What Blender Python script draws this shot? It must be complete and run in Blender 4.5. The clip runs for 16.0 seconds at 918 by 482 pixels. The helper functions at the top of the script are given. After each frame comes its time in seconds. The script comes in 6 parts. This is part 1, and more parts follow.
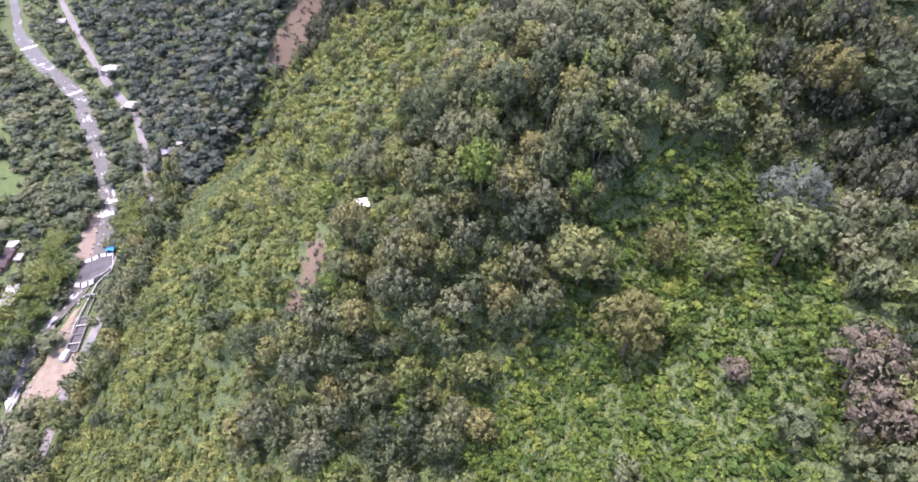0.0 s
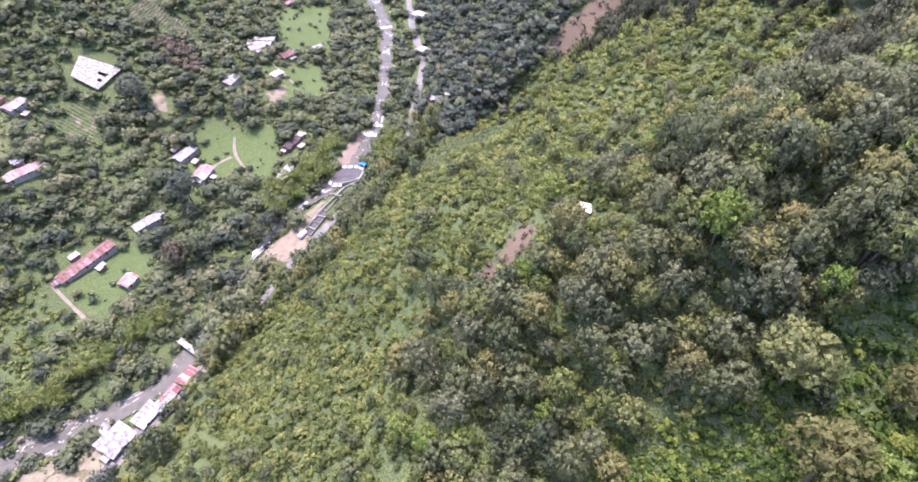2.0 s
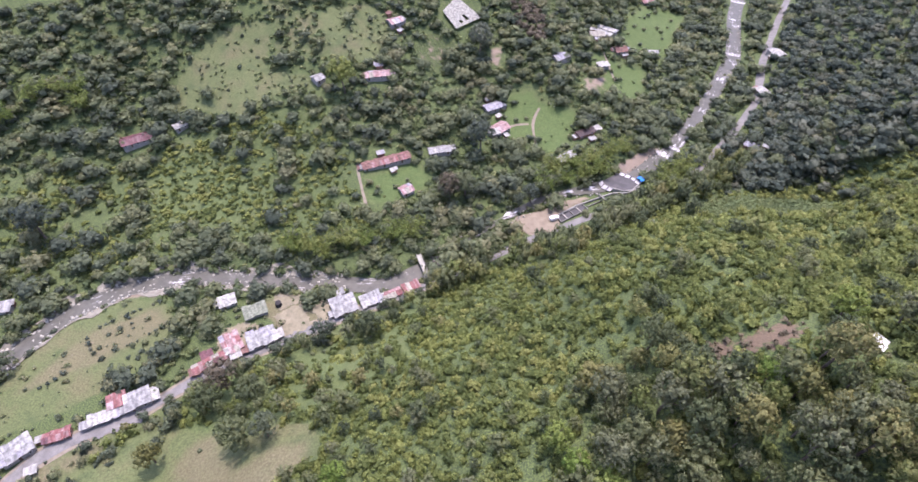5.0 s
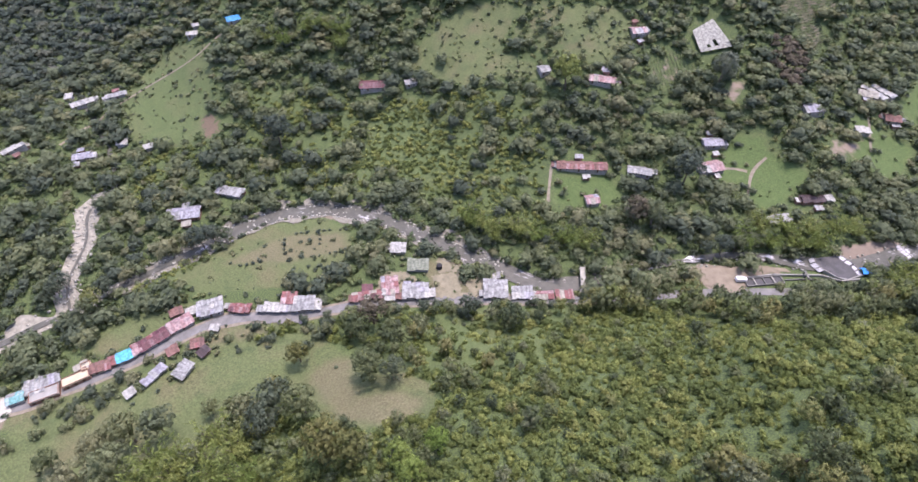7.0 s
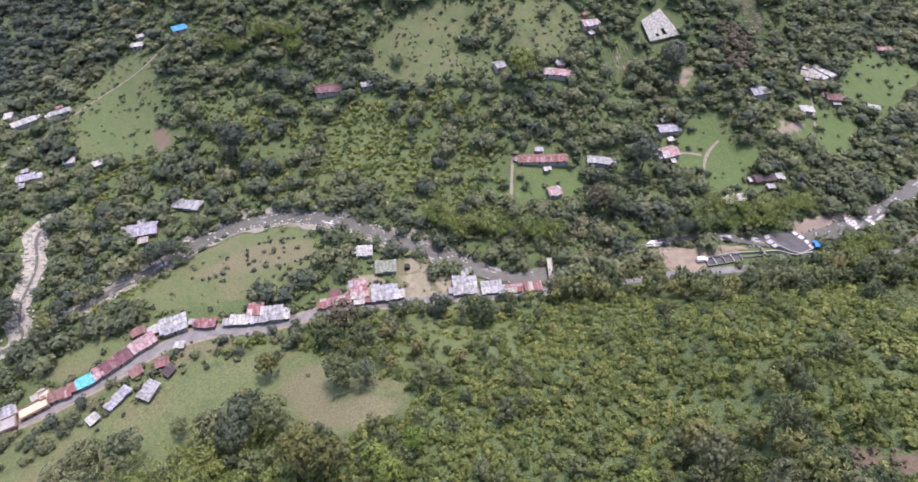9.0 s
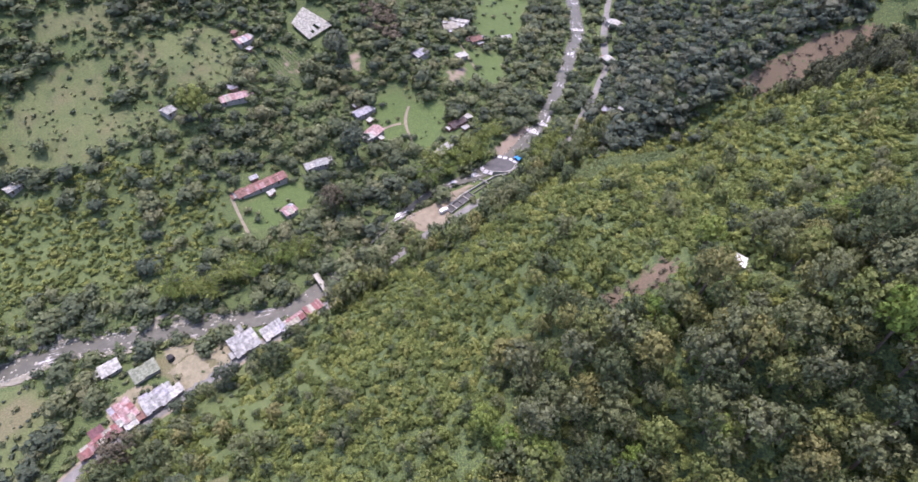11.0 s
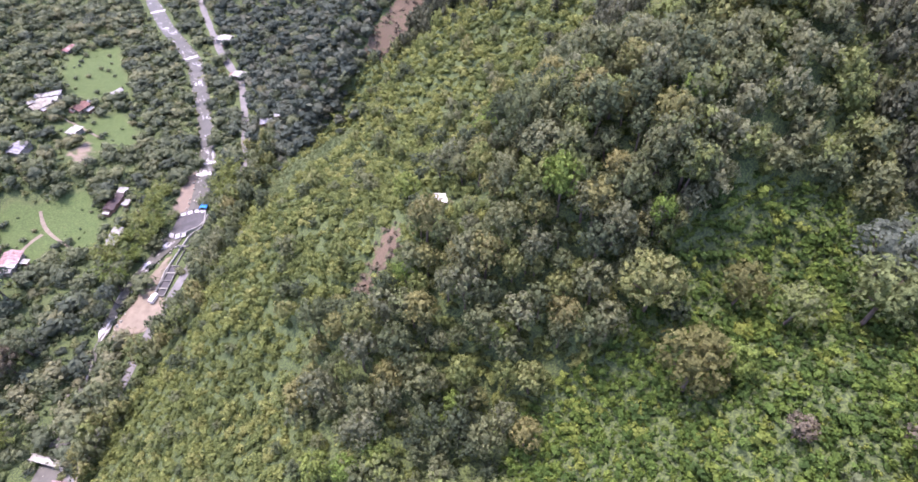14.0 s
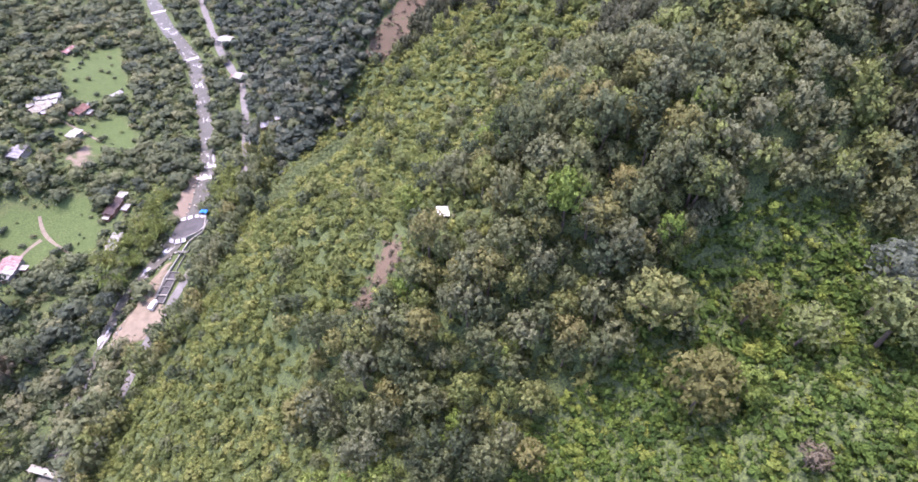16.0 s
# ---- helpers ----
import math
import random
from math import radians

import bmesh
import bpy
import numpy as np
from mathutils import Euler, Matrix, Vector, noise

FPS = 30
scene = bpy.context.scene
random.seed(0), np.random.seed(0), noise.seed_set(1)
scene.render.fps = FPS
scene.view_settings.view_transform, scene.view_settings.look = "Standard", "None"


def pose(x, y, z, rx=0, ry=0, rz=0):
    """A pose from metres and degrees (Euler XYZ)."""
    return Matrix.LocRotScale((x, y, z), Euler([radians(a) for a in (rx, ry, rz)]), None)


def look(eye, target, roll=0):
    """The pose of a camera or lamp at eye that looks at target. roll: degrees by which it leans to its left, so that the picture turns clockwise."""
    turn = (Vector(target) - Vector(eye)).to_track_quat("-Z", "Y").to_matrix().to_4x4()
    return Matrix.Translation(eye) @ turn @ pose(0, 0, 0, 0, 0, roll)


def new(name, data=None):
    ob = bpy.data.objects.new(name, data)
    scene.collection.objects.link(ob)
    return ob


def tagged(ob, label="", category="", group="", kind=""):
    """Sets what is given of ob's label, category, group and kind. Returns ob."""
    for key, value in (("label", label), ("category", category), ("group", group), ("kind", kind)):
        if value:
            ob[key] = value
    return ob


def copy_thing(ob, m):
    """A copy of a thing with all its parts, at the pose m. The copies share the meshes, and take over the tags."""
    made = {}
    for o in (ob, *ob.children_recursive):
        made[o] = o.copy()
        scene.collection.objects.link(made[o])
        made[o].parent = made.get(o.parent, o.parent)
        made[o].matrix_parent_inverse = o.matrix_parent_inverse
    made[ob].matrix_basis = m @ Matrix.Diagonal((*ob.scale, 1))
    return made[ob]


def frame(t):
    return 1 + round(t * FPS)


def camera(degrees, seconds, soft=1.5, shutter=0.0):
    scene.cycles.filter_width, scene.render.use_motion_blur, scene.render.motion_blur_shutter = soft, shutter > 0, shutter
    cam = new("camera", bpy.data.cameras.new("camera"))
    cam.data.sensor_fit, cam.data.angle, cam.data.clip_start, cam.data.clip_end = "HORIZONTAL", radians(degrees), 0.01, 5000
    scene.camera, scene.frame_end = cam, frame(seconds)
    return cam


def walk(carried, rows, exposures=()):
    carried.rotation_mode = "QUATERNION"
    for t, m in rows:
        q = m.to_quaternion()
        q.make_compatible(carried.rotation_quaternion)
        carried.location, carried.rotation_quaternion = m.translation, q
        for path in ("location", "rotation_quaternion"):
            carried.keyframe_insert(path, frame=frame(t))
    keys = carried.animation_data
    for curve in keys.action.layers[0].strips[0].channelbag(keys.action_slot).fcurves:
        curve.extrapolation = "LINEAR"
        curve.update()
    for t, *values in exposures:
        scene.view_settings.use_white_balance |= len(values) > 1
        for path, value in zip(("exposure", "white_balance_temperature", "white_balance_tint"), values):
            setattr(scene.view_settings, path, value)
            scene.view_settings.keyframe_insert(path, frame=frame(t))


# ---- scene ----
cam = camera(81.3, 16.0, soft=1.6)
walk(cam, [
    (0.0, pose(3.17, -1.80, 197.91, 43.75, 1.01, -51.53)),
    (0.5, pose(2.65, -1.40, 198.55, 43.66, 0.83, -48.66)),
    (1.0, pose(2.47, -0.80, 199.52, 43.36, 0.91, -40.82)),
    (1.5, pose(2.02, -0.50, 199.70, 43.42, 0.67, -29.50)),
    (2.0, pose(1.47, -0.34, 199.92, 43.43, 0.45, -20.71)),
    (2.5, pose(0.65, 0.03, 200.19, 43.30, 0.27, -10.63)),
    (3.0, pose(0.65, -0.09, 199.96, 43.31, 0.13, -3.11)),
    (3.5, pose(0.00, -0.00, 200.00, 43.29, 0.00, 0.00)),
    (3.7, pose(-0.16, 0.05, 199.93, 43.28, -0.06, 2.87)),
    (5.8, pose(-4.64, -1.09, 203.38, 42.47, -0.70, 25.34)),
    (6.0, pose(-4.80, -1.19, 203.41, 42.39, -0.70, 28.86)),
    (6.5, pose(-4.97, -1.39, 203.00, 42.31, -0.67, 37.06)),
    (7.0, pose(-5.11, -1.56, 202.87, 42.26, -0.66, 41.60)),
    (7.5, pose(-5.04, -1.50, 202.86, 42.25, -0.65, 43.39)),
    (8.0, pose(-5.08, -1.49, 202.89, 42.22, -0.61, 44.76)),
    (8.2, pose(-4.91, -1.50, 202.96, 42.19, -0.59, 44.39)),
    (10.3, pose(-0.31, -0.94, 200.28, 43.19, -0.45, 14.30)),
    (10.5, pose(0.06, -0.87, 200.30, 43.25, -0.38, 10.82)),
    (11.0, pose(0.49, -0.66, 200.09, 43.35, -0.24, 0.22)),
    (11.5, pose(0.99, -0.66, 199.87, 43.47, -0.12, -7.77)),
    (12.0, pose(1.44, -0.94, 199.76, 43.63, 0.08, -19.10)),
    (12.5, pose(1.92, -1.15, 199.64, 43.70, 0.30, -30.00)),
    (13.0, pose(2.22, -1.10, 199.78, 43.61, 0.50, -38.24)),
    (13.5, pose(2.28, -1.04, 200.17, 43.50, 0.55, -40.05)),
    (14.0, pose(2.48, -0.77, 200.40, 43.41, 0.57, -40.77)),
    (14.5, pose(3.11, 0.06, 200.85, 43.29, 0.63, -41.00)),
    (15.0, pose(4.07, 1.08, 201.28, 43.17, 0.67, -41.05)),
    (15.5, pose(5.01, 2.12, 201.60, 43.07, 0.69, -41.08)),
    (16.0, pose(5.89, 3.30, 201.53, 43.08, 0.68, -40.57)),
], exposures=[
    (0.0, 2.15, 6330, 42),
    (1.0, 2.18, 6330, 43),
    (2.0, 2.23, 6330, 43),
    (2.5, 2.14, 6330, 42),
    (3.0, 2.06, 6330, 42),
    (3.7, 1.92, 6330, 41),
    (6.0, 1.62, 6440, 35),
    (7.0, 1.52, 6440, 34),
    (8.2, 1.50, 6440, 34),
    (10.5, 1.53, 6440, 32),
    (11.5, 1.74, 6330, 39),
    (12.5, 1.91, 6330, 40),
    (13.5, 2.02, 6330, 43),
    (16.0, 2.07, 6330, 43),
])

# ---- daylight ----
SUN_DIR = Vector((-0.05, 0.31, 1.0)).normalized()
world = bpy.data.worlds.new("sky")
scene.world = world
world.use_nodes = True
wn = world.node_tree.nodes
sky = wn.new("ShaderNodeTexSky")
sky.sky_type, sky.sun_disc = "NISHITA", False
sky.sun_elevation = math.asin(SUN_DIR.z)
sky.sun_rotation = math.atan2(SUN_DIR.x, SUN_DIR.y)
sky.air_density, sky.dust_density, sky.ozone_density = 1.0, 2.0, 1.0
world.node_tree.links.new(sky.outputs["Color"], wn["Background"].inputs["Color"])
wn["Background"].inputs["Strength"].default_value = 0.15
sun = new("sun", bpy.data.lights.new("sun", "SUN"))
sun.data.energy, sun.data.angle, sun.data.color = 1.75, radians(0.6), (1.0, 0.95, 0.86)
sun.matrix_world = look(SUN_DIR * 600, (0, 0, 0))


# ---- materials ----
def material(name, rough=0.8):
    m = bpy.data.materials.new(name)
    m.use_nodes = True
    b = m.node_tree.nodes["Principled BSDF"]
    b.inputs["Roughness"].default_value = rough
    b.inputs["Specular IOR Level"].default_value = 0.25
    return m, m.node_tree.nodes, m.node_tree.links, b


def ramp(nodes, stops):
    r = nodes.new("ShaderNodeValToRGB")
    while len(r.color_ramp.elements) < len(stops):
        r.color_ramp.elements.new(0.5)
    for e, (p, c) in zip(r.color_ramp.elements, stops):
        e.position, e.color = p, (*c, 1)
    return r


def mathn(nodes, links, op, a, b=None, clamp=False):
    n = nodes.new("ShaderNodeMath")
    n.operation, n.use_clamp = op, clamp
    for i, v in enumerate((a, b)):
        if v is None:
            continue
        if isinstance(v, (int, float)):
            n.inputs[i].default_value = v
        else:
            links.new(v, n.inputs[i])
    return n.outputs[0]


def noise_node(nodes, links, scale, detail=3.0, coords=None):
    n = nodes.new("ShaderNodeTexNoise")
    n.inputs["Scale"].default_value, n.inputs["Detail"].default_value = scale, detail
    if coords is not None:
        links.new(coords, n.inputs["Vector"])
    return n.outputs["Fac"]


def mix_colour(nodes, links, fac, a, b, blend="MIX"):
    n = nodes.new("ShaderNodeMix")
    n.data_type, n.blend_type = "RGBA", blend
    for key, v in ((0, fac), (6, a), (7, b)):
        if isinstance(v, (int, float)):
            n.inputs[key].default_value = v
        elif isinstance(v, tuple):
            n.inputs[key].default_value = (*v, 1)
        else:
            links.new(v, n.inputs[key])
    return n.outputs[2]


def foliage(name, stops, through_light=0.36):
    """Leaves: every plant takes its tone from its own tint, every leaf differs a little."""
    m, n, l, b = material(name, 0.65)
    b.inputs["Specular IOR Level"].default_value = 0.12
    tint = n.new("ShaderNodeAttribute")
    tint.attribute_name = "tint"
    obj = n.new("ShaderNodeObjectInfo")
    geo = n.new("ShaderNodeNewGeometry")
    both = mathn(n, l, "FRACT", mathn(n, l, "ADD", tint.outputs["Fac"], obj.outputs["Random"]))
    spread = mathn(n, l, "ADD", both, mathn(n, l, "MULTIPLY", mathn(n, l, "SUBTRACT", geo.outputs["Random Per Island"], 0.5), 0.10), True)
    r = ramp(n, stops)
    l.new(spread, r.inputs["Fac"])
    light = mathn(n, l, "MULTIPLY_ADD", geo.outputs["Random Per Island"], 0.36)
    light.node.inputs[2].default_value = 0.82
    c = mix_colour(n, l, 1.0, r.outputs["Color"], light, "MULTIPLY")
    spray = noise_node(n, l, 2.6, 4, geo.outputs["Position"])
    dapple = mathn(n, l, "MULTIPLY_ADD", mathn(n, l, "MULTIPLY", mathn(n, l, "SUBTRACT", spray, 0.37), 3.8, True), 0.62)
    dapple.node.inputs[2].default_value = 0.72
    c = mix_colour(n, l, 1.0, c, dapple, "MULTIPLY")
    l.new(c, b.inputs["Base Color"])
    bump = n.new("ShaderNodeBump")
    bump.inputs["Strength"].default_value, bump.inputs["Distance"].default_value = 0.8, 0.3
    l.new(spray, bump.inputs["Height"])
    l.new(bump.outputs["Normal"], b.inputs["Normal"])
    back = n.new("ShaderNodeBsdfTranslucent")
    l.new(c, back.inputs["Color"])
    mx = n.new("ShaderNodeMixShader")
    mx.inputs["Fac"].default_value = through_light
    l.new(b.outputs["BSDF"], mx.inputs[1])
    l.new(back.outputs["BSDF"], mx.inputs[2])
    # each spray is broken up into small leaves, with gaps between them
    gap = mathn(n, l, "GREATER_THAN", noise_node(n, l, 2.5, 2, geo.outputs["Position"]), 0.43)
    clear = n.new("ShaderNodeBsdfTransparent")
    cut = n.new("ShaderNodeMixShader")
    l.new(gap, cut.inputs["Fac"])
    l.new(clear.outputs["BSDF"], cut.inputs[1])
    l.new(mx.outputs["Shader"], cut.inputs[2])
    l.new(cut.outputs["Shader"], n["Material Output"].inputs["Surface"])
    return m


LEAF_TREE = foliage("tree_leaves", [(0.0, (0.062, 0.088, 0.050)), (0.25, (0.104, 0.134, 0.064)), (0.5, (0.144, 0.170, 0.080)),
                                    (0.66, (0.146, 0.168, 0.098)), (0.8, (0.152, 0.200, 0.064)), (0.94, (0.174, 0.194, 0.076)), (1.0, (0.192, 0.192, 0.082))])
LEAF_SHRUB = foliage("shrub_leaves", [(0.0, (0.084, 0.120, 0.042)), (0.35, (0.146, 0.188, 0.058)), (0.7, (0.200, 0.238, 0.072)), (1.0, (0.212, 0.240, 0.080))], 0.42)
# valley haze is put into these tones: paler and bluer than plain leaves
LEAF_VALLEY = foliage("hazed_valley_leaves", [(0.0, (0.080, 0.106, 0.074)), (0.4, (0.116, 0.148, 0.084)), (0.75, (0.154, 0.186, 0.094)), (1.0, (0.184, 0.196, 0.108))])
# dark foliage, its blue and brightness raised in the colour for distance haze
LEAF_DARK = foliage("hazed_dark_leaves", [(0.0, (0.052, 0.076, 0.060)), (0.5, (0.086, 0.114, 0.084)), (0.8, (0.112, 0.138, 0.098)), (1.0, (0.132, 0.148, 0.104))])
LEAF_HIGH = foliage("hill_leaves", [(0.0, (0.042, 0.054, 0.036)), (0.4, (0.072, 0.088, 0.052)), (0.7, (0.098, 0.112, 0.072)), (0.9, (0.108, 0.130, 0.054)), (1.0, (0.126, 0.128, 0.062))])
LEAF_GULLY = foliage("gully_leaves", [(0.0, (0.038, 0.078, 0.020)), (0.35, (0.066, 0.120, 0.026)), (0.7, (0.104, 0.162, 0.032)), (1.0, (0.158, 0.198, 0.044))], 0.32)
LEAF_SCRUB = foliage("scrub_leaves", [(0.0, (0.078, 0.116, 0.056)), (0.5, (0.124, 0.168, 0.070)), (1.0, (0.172, 0.200, 0.086))])
LEAF_HERB = foliage("herb_leaves", [(0.0, (0.060, 0.110, 0.040)), (0.5, (0.098, 0.158, 0.056)), (1.0, (0.140, 0.180, 0.070))])
LEAF_BRIGHT = foliage("bright_leaves", [(0.0, (0.116, 0.196, 0.041)), (1.0, (0.168, 0.225, 0.059))], 0.35)
LEAF_YELLOW = foliage("yellowing_leaves", [(0.0, (0.158, 0.178, 0.066)), (1.0, (0.204, 0.202, 0.080))])
LEAF_BROWN = foliage("brownish_leaves", [(0.0, (0.116, 0.132, 0.048)), (1.0, (0.152, 0.150, 0.056))])
TWIGS = foliage("bare_twigs", [(0.0, (0.082, 0.076, 0.050)), (1.0, (0.122, 0.108, 0.074))], 0.05)
LEAF_BAMBOO = foliage("bamboo_leaves", [(0.0, (0.132, 0.188, 0.050)), (1.0, (0.212, 0.248, 0.080))], 0.40)


def ground_material():
    m, n, l, b = material("ground", 0.95)
    geo = n.new("ShaderNodeNewGeometry")
    p = geo.outputs["Position"]
    big, mid, fine = noise_node(n, l, 0.03, 4, p), noise_node(n, l, 0.25, 5, p), noise_node(n, l, 1.6, 6, p)
    at = {}
    for k in ("meadow", "soil", "slip", "lawn", "dry"):
        a = n.new("ShaderNodeAttribute")
        a.attribute_name = k
        at[k] = a.outputs["Fac"]
    weeds = mathn(n, l, "MULTIPLY", mathn(n, l, "SUBTRACT", noise_node(n, l, 1.9, 6, p), 0.40), 4.5, True)
    floor = mix_colour(n, l, weeds, (0.038, 0.058, 0.026), (0.098, 0.138, 0.046))
    grass_a = mix_colour(n, l, mid, (0.060, 0.092, 0.034), (0.102, 0.130, 0.052))
    grass_b = mix_colour(n, l, big, grass_a, (0.106, 0.128, 0.054))
    dry = mathn(n, l, "MULTIPLY", mathn(n, l, "SUBTRACT", noise_node(n, l, 0.06, 6, p), 0.49), 5.0, True)
    rank = mathn(n, l, "MULTIPLY", mathn(n, l, "SUBTRACT", noise_node(n, l, 0.11, 7, p), 0.54), 7.0, True)
    grass_b = mix_colour(n, l, mathn(n, l, "MULTIPLY", rank, 0.65), grass_b, (0.060, 0.088, 0.036))
    grass_c = mix_colour(n, l, mathn(n, l, "MULTIPLY", dry, 0.85), grass_b, (0.118, 0.118, 0.060))
    tuft = mathn(n, l, "MULTIPLY", mathn(n, l, "SUBTRACT", noise_node(n, l, 0.7, 4, p), 0.5), 4.0, True)
    grass = mix_colour(n, l, mathn(n, l, "MULTIPLY", tuft, 0.55), grass_c, (0.045, 0.066, 0.024))
    green = mix_colour(n, l, mid, (0.056, 0.098, 0.030), (0.092, 0.132, 0.046))
    green = mix_colour(n, l, mathn(n, l, "MULTIPLY", tuft, 0.35), green, (0.045, 0.075, 0.024))
    grass = mix_colour(n, l, at["lawn"], grass, green)
    parched = mathn(n, l, "MULTIPLY", mathn(n, l, "ADD", at["dry"], mathn(n, l, "MULTIPLY", mathn(n, l, "SUBTRACT", mid, 0.5), 1.2)), at["dry"], True)
    grass = mix_colour(n, l, parched, grass, mix_colour(n, l, fine, (0.098, 0.100, 0.052), (0.150, 0.143, 0.080)))
    blades = mathn(n, l, "MULTIPLY_ADD", mathn(n, l, "MULTIPLY", mathn(n, l, "SUBTRACT", noise_node(n, l, 1.3, 8, p), 0.35), 3.2, True), 0.42)
    blades.node.inputs[2].default_value = 0.76
    grass = mix_colour(n, l, 1.0, grass, blades, "MULTIPLY")
    soil = mix_colour(n, l, mid, (0.176, 0.148, 0.112), (0.275, 0.232, 0.180))
    soil = mix_colour(n, l, mathn(n, l, "MULTIPLY", fine, 0.5), soil, (0.120, 0.098, 0.068))
    edge = mathn(n, l, "MULTIPLY", mathn(n, l, "SUBTRACT", mid, 0.5), 0.9)
    gm = mathn(n, l, "MULTIPLY", mathn(n, l, "SUBTRACT", mathn(n, l, "ADD", at["meadow"], edge), 0.35), 4.0, True)
    sm = mathn(n, l, "MULTIPLY", mathn(n, l, "SUBTRACT", mathn(n, l, "ADD", at["soil"], edge), 0.35), 4.0, True)
    c = mix_colour(n, l, sm, mix_colour(n, l, gm, floor, grass), soil)
    slip = mix_colour(n, l, fine, (0.066, 0.052, 0.034), (0.172, 0.134, 0.090))
    pm = mathn(n, l, "MULTIPLY", mathn(n, l, "SUBTRACT", mathn(n, l, "ADD", at["slip"], mathn(n, l, "MULTIPLY", mathn(n, l, "SUBTRACT", noise_node(n, l, 0.5, 5, p), 0.5), 2.4)), 0.5), 4.0, True)
    c = mix_colour(n, l, pm, c, slip)
    l.new(c, b.inputs["Base Color"])
    bump = n.new("ShaderNodeBump")
    bump.inputs["Strength"].default_value, bump.inputs["Distance"].default_value = 0.7, 0.4
    l.new(fine, bump.inputs["Height"])
    l.new(bump.outputs["Normal"], b.inputs["Normal"])
    return m


def mottled(name, dark, light, scale, rough=0.85, metal=0.0, bump_by=0.3):
    """A plain surface with grain and stains at two sizes."""
    m, n, l, b = material(name, rough)
    geo = n.new("ShaderNodeNewGeometry")
    a, c = noise_node(n, l, scale, 5, geo.outputs["Position"]), noise_node(n, l, scale * 7, 4, geo.outputs["Position"])
    f = mathn(n, l, "ADD", mathn(n, l, "MULTIPLY", a, 0.65), mathn(n, l, "MULTIPLY", c, 0.35))
    r = ramp(n, [(0.33, dark), (0.68, light)])
    l.new(f, r.inputs["Fac"])
    l.new(r.outputs["Color"], b.inputs["Base Color"])
    b.inputs["Metallic"].default_value = metal
    bump = n.new("ShaderNodeBump")
    bump.inputs["Strength"].default_value, bump.inputs["Distance"].default_value = bump_by, 0.05
    l.new(c, bump.inputs["Height"])
    l.new(bump.outputs["Normal"], b.inputs["Normal"])
    return m


GROUND = ground_material()
BARK = mottled("bark", (0.07, 0.055, 0.04), (0.18, 0.15, 0.12), 1.5)
TRACK = mottled("road_surface", (0.104, 0.106, 0.098), (0.186, 0.188, 0.176), 0.3)


def water_material(name):
    """Fast, shallow, silty water over stones: grey, with broken white water."""
    m, n, l, b = material(name, 0.5)
    b.inputs["Specular IOR Level"].default_value = 0.15
    geo = n.new("ShaderNodeNewGeometry")
    at = n.new("ShaderNodeAttribute")
    at.attribute_name = "foam"
    flow = n.new("ShaderNodeCombineXYZ")
    for k, (key, by) in enumerate((("along", 0.16), ("across", 0.75))):
        s = n.new("ShaderNodeAttribute")
        s.attribute_name = key
        l.new(mathn(n, l, "MULTIPLY", s.outputs["Fac"], by), flow.inputs[k])
    a, c = noise_node(n, l, 0.35, 6, geo.outputs["Position"]), noise_node(n, l, 1.0, 6, flow.outputs[0])
    bed = mix_colour(n, l, a, (0.044, 0.048, 0.039), (0.126, 0.128, 0.105))
    f = mathn(n, l, "ADD", mathn(n, l, "MULTIPLY", c, 0.8), mathn(n, l, "MULTIPLY", at.outputs["Fac"], 0.40))
    f = mathn(n, l, "ADD", f, mathn(n, l, "MULTIPLY", a, 0.35))
    f = mathn(n, l, "MULTIPLY", mathn(n, l, "SUBTRACT", f, 0.72), 6.0, True)
    l.new(mix_colour(n, l, f, bed, (0.52, 0.53, 0.53)), b.inputs["Base Color"])
    l.new(mathn(n, l, "ADD", mathn(n, l, "MULTIPLY", f, 0.4), 0.45), b.inputs["Roughness"])
    bump = n.new("ShaderNodeBump")
    bump.inputs["Strength"].default_value, bump.inputs["Distance"].default_value = 0.6, 0.3
    l.new(c, bump.inputs["Height"])
    l.new(bump.outputs["Normal"], b.inputs["Normal"])
    return m


